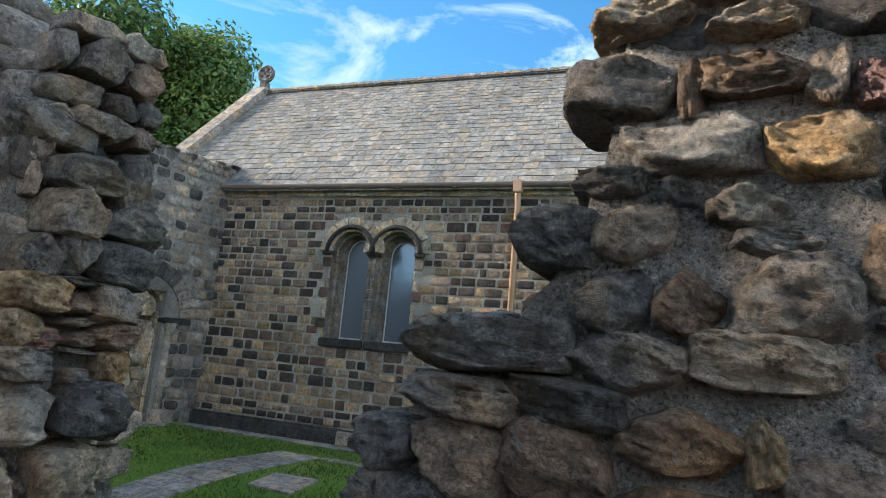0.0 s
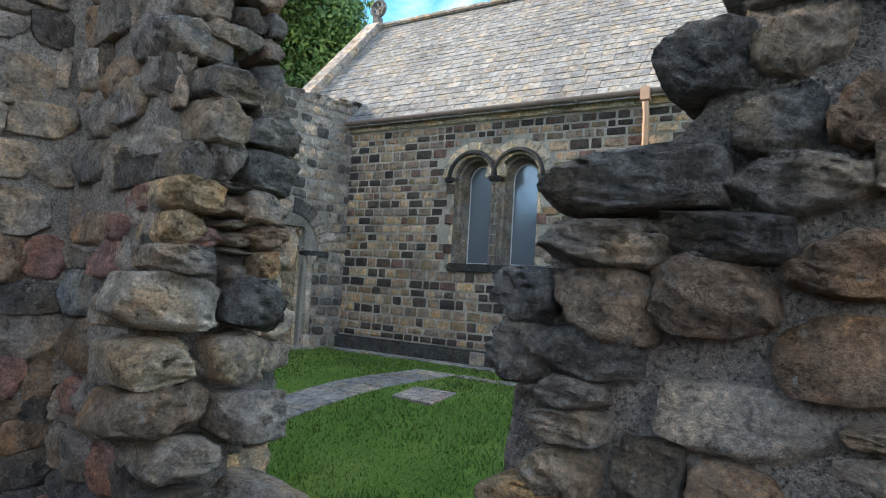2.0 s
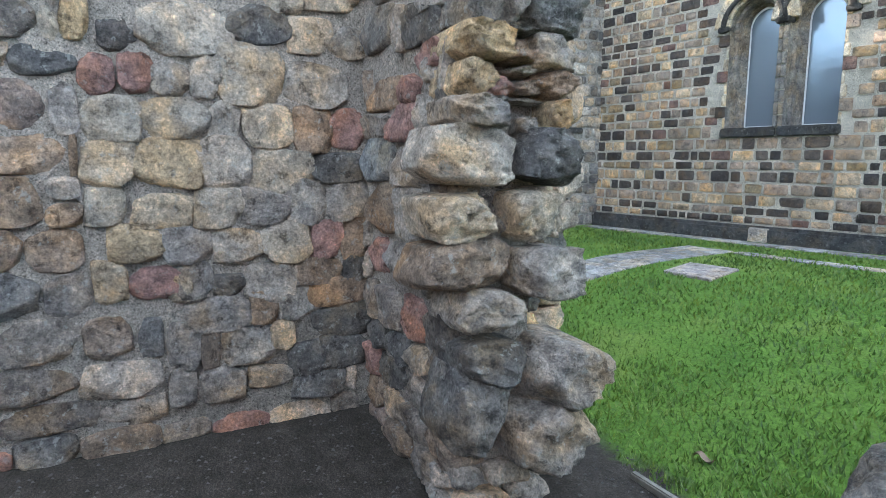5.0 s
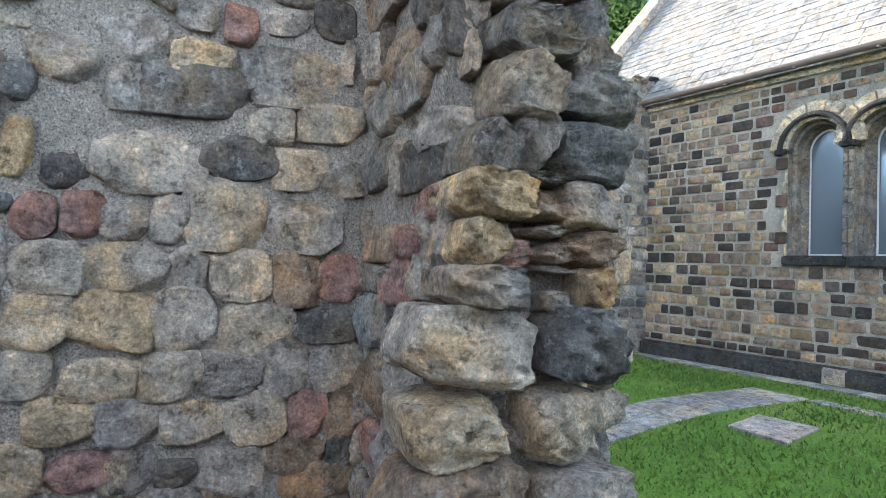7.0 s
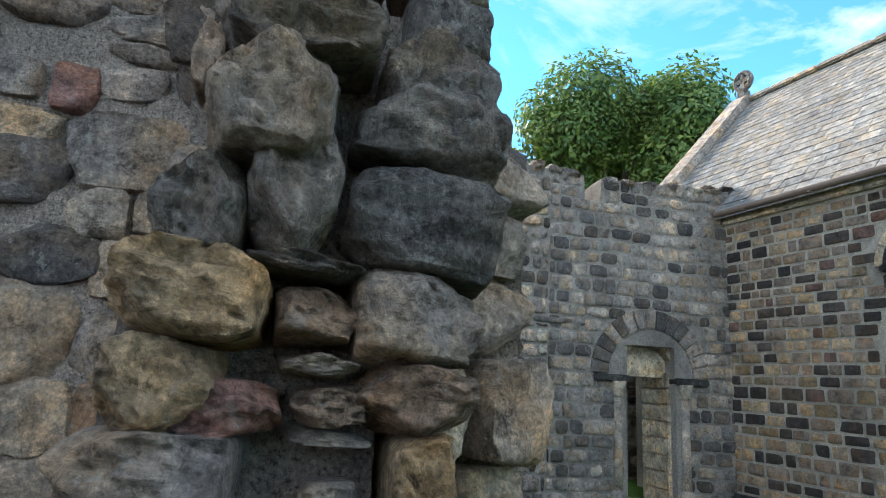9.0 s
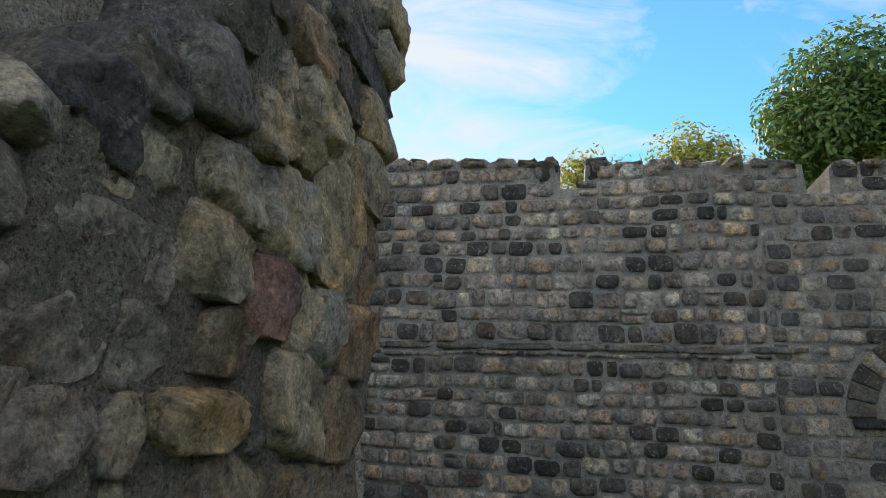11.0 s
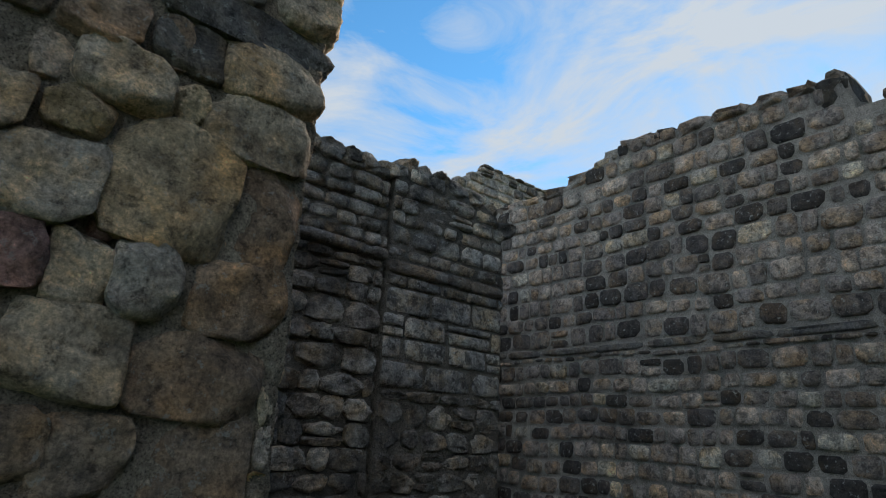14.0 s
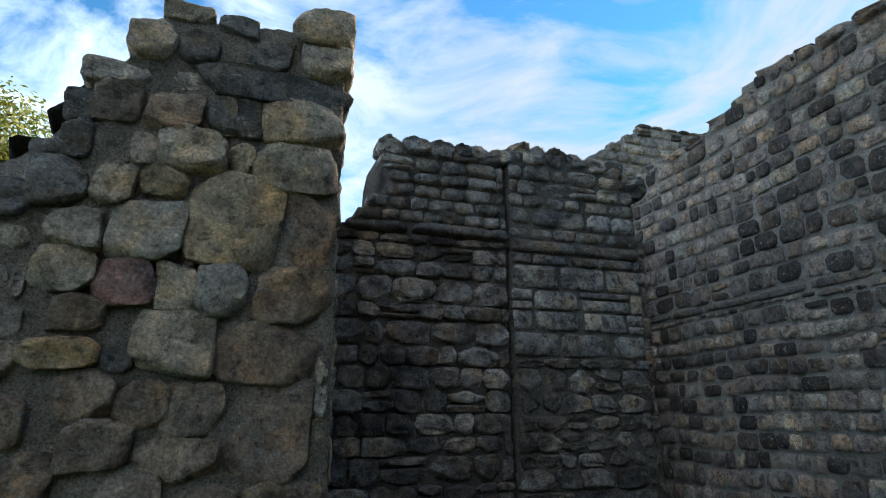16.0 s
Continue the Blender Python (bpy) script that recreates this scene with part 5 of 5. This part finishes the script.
# ---- grass ----
def build_grass():
    rng = random.Random(8)
    verts, faces = [], []
    n = 0
    while n < 170000:
        x, y = rng.uniform(-8.7, 0.5), rng.uniform(2.3, 8.4)
        d = math.hypot(x + 1.6, y - 1.4)
        if rng.random() > (1.5 / d) ** 1.2:
            n += 1
            continue
        edge = 1.1 * noise.noise(Vector((x * 1.7, y * 1.7, 0))) * 0.35
        if y + edge < 2.55 or y > 7.3 + (x + 8.76) * 0.176 - 0.5 or (y < 2.5 and x < -2.8):
            n += 1
            continue
        pc = -5.35 - 0.0971 * (y - 1.6)
        if abs(x - pc) < 0.33 and y < 6.8 or (-5.16 < x < -4.5 and 5.0 < y < 5.6):
            n += 1
            continue
        h = rng.uniform(0.018, 0.045)
        a = rng.uniform(0, 6.28)
        w = 0.0035 + 0.0012 * d
        z = ground_z(x, y)
        lean = rng.uniform(0.2, 0.9) * h
        b = rng.uniform(0, 6.28)
        k = len(verts)
        verts += [(x - w * math.cos(a), y - w * math.sin(a), z), (x + w * math.cos(a), y + w * math.sin(a), z), (x + lean * math.cos(b), y + lean * math.sin(b), z + h)]
        faces.append((k, k + 1, k + 2))
        n += 1
    tagged(mesh_object("grass", verts, faces, M_GRASS), "short mown green grass blades", "grass", kind="stuff")


build_grass()

# loose grit on the earth floor
rng = random.Random(21)
verts, faces = [], []
for i in range(2600):
    x, y = rng.uniform(-3.55, -0.9), rng.uniform(-0.5, 2.5)
    s, z = rng.uniform(0.003, 0.010), ground_z(x, y) + 0.004 + 0.02 * noise.noise(Vector((x * 1.2, y * 1.2, 0)))
    k = len(verts)
    verts += [(x - s, y, z), (x + s * 0.4, y - s, z), (x + s * 0.6, y + s, z), (x + s * 0.1, y, z + s)]
    faces += [(k, k + 1, k + 3), (k + 1, k + 2, k + 3), (k + 2, k, k + 3)]
tagged(mesh_object("grit", verts, faces, M_GRIT), "loose grey grit scattered on bare earth", "grit", kind="stuff")

# ---- stones of the walls ----
bpy.context.view_layer.update()
rng = random.Random(11)
ODD = ((0.05, stones_of(M_PINK)), (0.07, stones_of(M_BROWN)), (0.08, stones_of(M_BLACK)), (0.06, stones_of(M_PALE)))
F_WEST = basis_on((-3.62, 0, 0), (0, 1, 0), (1, 0, 0))
lay_keys(wall_room_west, F_WEST, WEST_KEYS, rng, 0.2, 0.022, 3)
lay_keys(wall_room_west, F_WEST, WEST_LOW_KEYS, rng, 0.2, 0.024, 3)
lay_stones(wall_room_west, F_WEST, -2.6, 1.47, 0.08, 3.45, (0.12, 0.21), (0.15, 0.33), stones_of(M_RUBBLE), rng, None, all_rects(WEST_KEYS) + all_rects(WEST_LOW_KEYS), 0.012, 0.2, (0.006, 0.03), 300, M_RUBBLE_J, wobble=0.05, special=ODD)

F_INNER = basis_on((0, 1.52, 0), (1, 0, 0), (0, -1, 0))
lay_keys(wall_pier, F_INNER, INNER_KEYS, rng, 0.2, 0.03, 3)
lay_stones(wall_pier, F_INNER, -3.58, -2.70, 0.05, 3.1, (0.13, 0.22), (0.13, 0.27), stones_of(M_RUBBLE), rng, lambda u, v, w, h: v + h / 2 < lookup(INNER_TOP, u) + 0.06, all_rects(INNER_KEYS), 0.012, 0.2, (0.015, 0.045), wobble=0.04, special=ODD)

F_OUTER = basis_on((0, 2.155, 0), (-1, 0, 0), (0, 1, 0))
lay_keys(wall_pier_outer, F_OUTER, OUTER_KEYS, rng, 0.2, 0.034, 2.5, "rubble", 1.04)
lay_stones(wall_pier_outer, F_OUTER, 2.95, 4.36, 0.0, 3.1, (0.09, 0.17), (0.12, 0.26), stones_of(M_OUTER), rng, lambda u, v, w, h: v + h / 2 < lookup(OUTER_TOP, -u) + 0.03, all_rects(OUTER_KEYS), 0.012, 0.2, (0.01, 0.035), wobble=0.03)
# quoins on the return
F_QUOIN = basis_on((-4.385, 0, 0), (0, -1, 0), (-1, 0, 0))
lay_stones(wall_pier_outer, F_QUOIN, -2.13, -1.55, 0.0, 3.0, (0.16, 0.26), (0.25, 0.4), stones_of(M_OUTER), rng, None, (), 0.012, 0.2, (0.0, 0.025), tilt=1)

F_JAMB = basis_on((-2.68, 0, 0), (0, 1, 0), (1, 0, 0))
lay_keys(wall_pier, F_JAMB, JAMB_KEYS, rng, 0.30, 0.05, 7, "rock")
lay_stones(wall_pier, F_JAMB, 1.52, 1.95, 0.0, 2.75, (0.08, 0.16), (0.09, 0.2), stones_of(M_RUBBLE), rng, None, all_rects(JAMB_KEYS), 0.015, 0.26, (-0.02, 0.06), wobble=0.03, special=ODD, tilt=8)
# broken step between the jamb and the outer face
F_BREAK = basis_on((-2.90, 2.16, 0), (-0.34, 0.94, 0), (0.94, 0.34, 0))
lay_stones(wall_pier_outer, F_BREAK, -0.26, 0.03, 0.0, 2.1, (0.11, 0.19), (0.15, 0.28), stones_of(M_OUTER), rng, None, (), 0.012, 0.26, (0.0, 0.07), tilt=7, special=((0.3, stones_of(M_BLACK)),))
# stones along the broken tops
for u, z in ((-4.2, 3.12), (-3.95, 3.1), (-3.72, 3.08), (-3.5, 3.05), (-3.32, 2.9), (-3.2, 2.76), (-3.06, 2.56), (-2.92, 2.42), (-2.78, 2.3)):
    put_stone(wall_pier, rng.choice(stones_of(rng.choice((M_RUBBLE, M_BLACK, M_GREY)))), F_INNER, u, z, rng.uniform(0.2, 0.28), rng.uniform(0.12, 0.18), 0.34, 0.04, rng, 10)
for u, z in ((3.36, 2.62), (3.27, 2.38), (3.16, 2.2), (3.02, 2.08)):
    put_stone(wall_pier_outer, rng.choice(stones_of(M_BLACK)), F_OUTER, u, z, 0.2, 0.16, 0.3, 0.03, rng, 10)
put_stone(wall_room_west, stones_of(M_BLACK)[2], basis_on((-4.38, 0, 0), (0, -1, 0), (-1, 0, 0)), -1.5, 2.62, 0.14, 0.12, 0.2, 0.1, rng)


def east_edge(z):
    return -1.27 + jamb_east(z)[0]


F_EAST = basis_on((0, 1.67, 0), (1, 0, 0), (0, -1, 0))
lay_keys(wall_gap_east, F_EAST, EAST_KEYS, rng, 0.26, 0.03, 4, "rock")
lay_stones(wall_gap_east, F_EAST, -1.5, 1.4, 0.0, 2.42, (0.08, 0.14), (0.1, 0.22), stones_of(M_RUBBLE), rng, lambda u, v, w, h: u - w / 2 > east_edge(v) - 0.03, all_rects(EAST_KEYS), 0.01, 0.2, (0.022, 0.05), 300, M_RUBBLE_J, wobble=0.04, special=ODD)
# the broken edge itself, seen end on
z = 0.08
while z < 2.35:
    h = rng.uniform(0.10, 0.18)
    for y in (1.80, 1.98, 2.17):
        m = basis_on((east_edge(z + h / 2) + 0.02, y, 0), (0, -1, 0), (-1, 0, 0))
        put_stone(wall_gap_east, rng.choice(stones_of(rng.choice((M_RUBBLE, M_GREY, M_BLACK, M_RUBBLE)))), m, 0, z + h / 2, rng.uniform(0.15, 0.24), h - 0.012, 0.3, rng.uniform(0.02, 0.08), rng, 8)
    z += h
for i in range(11):
    put_stone(wall_gap_east, rng.choice(stones_of(M_PALE if i % 3 else M_RUBBLE)), F_EAST, -0.72 + 0.22 * i, 2.41 + 0.01 * i, 0.21, 0.12, 0.5, 0.03, rng, 6)

# west wall of the close
F_WW = basis_on((WW + 0.02, 0, 0), (0, 1, 0), (1, 0, 0))


def in_west(u, v, w, h):
    if v + h / 2 > lookup(WW_TOP, u) + 0.06 or v + h / 2 > lookup(WW_TOP, u - w * 0.45) + 0.10 or v + h / 2 > lookup(WW_TOP, u + w * 0.45) + 0.10:
        return False
    if 5.10 < u < 5.22 and 1.25 < v < 1.42:
        return False
    if abs(u - D_C) < 0.50 and v < D_Z + 0.05 or math.hypot(u - D_C, v - D_Z) < 0.86 and v > D_Z - 0.02:
        return False
    return True


lay_stones(wall_west, F_WW, -3.0, 4.75, 0.3, 2.44, (0.14, 0.21), (0.10, 0.25), stones_of(M_DARKWALL, "block"), rng, in_west, (), 0.027, 0.08, (0.012, 0.038), 150, M_DARKWALL_J, "brick", 2.5, 0.05, 0.02)
lay_stones(wall_west, F_WW, -3.0, 4.75, 2.53, 4.75, (0.14, 0.21), (0.10, 0.25), stones_of(M_DARKWALL, "block"), rng, in_west, (), 0.027, 0.08, (0.012, 0.038), 150, M_DARKWALL_J, "brick", 2.5, 0.05, 0.02)
lay_stones(wall_west, F_WW, -3.0, 5.25, 2.44, 2.53, (0.09, 0.09), (0.3, 0.6), stones_of(M_BLACK, "block"), rng, in_west, (), 0.016, 0.12, (0.02, 0.035), 60, M_BLACK, "string_stone", 0.8)
lay_stones(wall_west, F_WW, 4.75, 7.40, 0.3, 4.55, (0.15, 0.205), (0.12, 0.26), stones_of(M_WING, "block"), rng, in_west, (), 0.022, 0.075, (0.008, 0.028), 300, M_WING, "brick", 1.5, 0.02, 0.0)
F_TOPW = basis_on((WW - 0.2, 0, 0), (0, 1, 0), (1, 0, 0))
u = -3.0
while u < 7.4:
    w = rng.uniform(0.2, 0.42)
    c = u + w / 2
    t0 = min(lookup(WW_TOP, u + 0.03), lookup(WW_TOP, u + w - 0.03))
    if not (2.74 < c < 3.04 or 5.22 < c < 5.47):
        put_stone(wall_west, rng.choice(stones_of(M_DARKWALL, "block")), F_TOPW, c, t0, w - 0.01, rng.uniform(0.14, 0.19), 0.6, 0.24, rng, 1, "coping_stone")
    u += w
for c in (2.62, 3.17):
    put_stone(wall_west, stones_of(M_PLINTH, "block")[1], F_WW, c, 4.46, 0.27, 0.33, 0.6, 0.03, rng, 0, "coping_stone")

# south wall
F_FW = basis_on((0, -0.02, 0), (-1, 0, 0), (0, 1, 0))
in_fw = lambda u, v, w, h: v + h / 2 < lookup(FW_TOP, -u) + 0.05
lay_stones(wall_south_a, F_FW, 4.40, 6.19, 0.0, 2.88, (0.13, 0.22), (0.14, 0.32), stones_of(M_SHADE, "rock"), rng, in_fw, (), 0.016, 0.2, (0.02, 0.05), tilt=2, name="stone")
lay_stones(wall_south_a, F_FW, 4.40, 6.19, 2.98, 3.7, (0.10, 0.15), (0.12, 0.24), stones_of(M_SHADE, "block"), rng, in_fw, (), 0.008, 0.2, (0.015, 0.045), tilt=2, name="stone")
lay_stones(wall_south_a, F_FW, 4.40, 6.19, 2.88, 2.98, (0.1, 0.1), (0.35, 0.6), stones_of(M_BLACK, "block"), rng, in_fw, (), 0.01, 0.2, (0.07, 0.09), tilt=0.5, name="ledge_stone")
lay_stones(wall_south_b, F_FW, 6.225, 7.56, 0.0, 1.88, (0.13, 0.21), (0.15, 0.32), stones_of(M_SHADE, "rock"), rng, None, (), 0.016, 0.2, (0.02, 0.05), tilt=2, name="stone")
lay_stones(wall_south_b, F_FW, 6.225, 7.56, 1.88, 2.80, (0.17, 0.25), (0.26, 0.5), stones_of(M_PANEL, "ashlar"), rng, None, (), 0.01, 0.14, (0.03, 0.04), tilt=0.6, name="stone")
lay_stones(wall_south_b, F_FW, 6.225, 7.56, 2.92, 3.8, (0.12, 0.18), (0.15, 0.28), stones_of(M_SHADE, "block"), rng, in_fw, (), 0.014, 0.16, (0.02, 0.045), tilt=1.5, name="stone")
for c, w in ((6.55, 0.62), (7.0, 0.3), (7.35, 0.4)):
    put_stone(wall_south_b, stones_of(M_BLACK, "block")[0], F_FW, c, 2.86, w, 0.11, 0.2, 0.055, rng, 0.5, "ledge_stone")
for wl, (a, b) in ((wall_south_a, (4.9, 6.15)), (wall_south_b, (6.3, 7.5))):
    u = a
    while u < b:
        w = rng.uniform(0.16, 0.26)
        if u < 5.03:
            u = 5.03
        put_stone(wl, rng.choice(stones_of(M_SHADE)), F_FW, u + w / 2, lookup(FW_TOP, -(u + w / 2)) + 0.03, w, 0.15, 0.4, 0.03, rng, 3, "coping_stone")
        u += w
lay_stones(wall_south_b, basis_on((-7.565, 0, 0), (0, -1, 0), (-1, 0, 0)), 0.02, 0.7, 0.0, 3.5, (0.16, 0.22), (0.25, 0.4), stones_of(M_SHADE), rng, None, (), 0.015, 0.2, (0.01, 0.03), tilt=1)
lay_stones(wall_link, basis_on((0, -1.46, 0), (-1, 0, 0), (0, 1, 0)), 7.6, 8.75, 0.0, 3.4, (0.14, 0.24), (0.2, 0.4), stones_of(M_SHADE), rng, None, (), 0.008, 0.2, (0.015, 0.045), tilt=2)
F_FAR = basis_on((0, -3.0, 0), (-1, 0, 0), (0, 1, 0))
lay_stones(wall_far, F_FAR, 9.05, 12.0, 3.6, 6.1, (0.16, 0.22), (0.2, 0.34), stones_of(M_WING, "block"), rng, lambda u, v, w, h: v + h / 2 < lookup([(-12.0, 6.1), (-10.2, 6.05), (-9.0, 5.3)], -u) + 0.06, (), 0.025, 0.14, (0.02, 0.05), 200, M_WING, "brick")
F_BEY = basis_on((-11.19, 0, 0), (0, 1, 0), (1, 0, 0))
lay_stones(wall_beyond, F_BEY, 5.0, 8.5, 0.2, 2.6, (0.13, 0.2), (0.16, 0.3), stones_of(M_WING, "block"), rng, None, (), 0.03, 0.14, (0.02, 0.06), 200, M_WING, "brick")


# church masonry and slates
def in_church(u, v, w, h):
    for c in LIGHTS:
        if abs(u - c) < LW + 0.17 + w * 0.5 and SILL - 0.16 < v < SPRING + 0.05:
            return False
        if v > SPRING - 0.02 and math.hypot(u - c, v - SPRING) < LW + 0.36:
            return False
    return True


lay_stones(church_wall, CH, 0.0, 6.0, 0.53, EAVE - 0.17, (0.10, 0.17), (0.10, 0.27), stones_of(M_CHURCH, "ashlar"), rng, in_church, (), 0.022, 0.05, (0.0, 0.012), 300, M_CHURCH_J, "brick", 0.6, 0.0, 0.0)
build_slates()
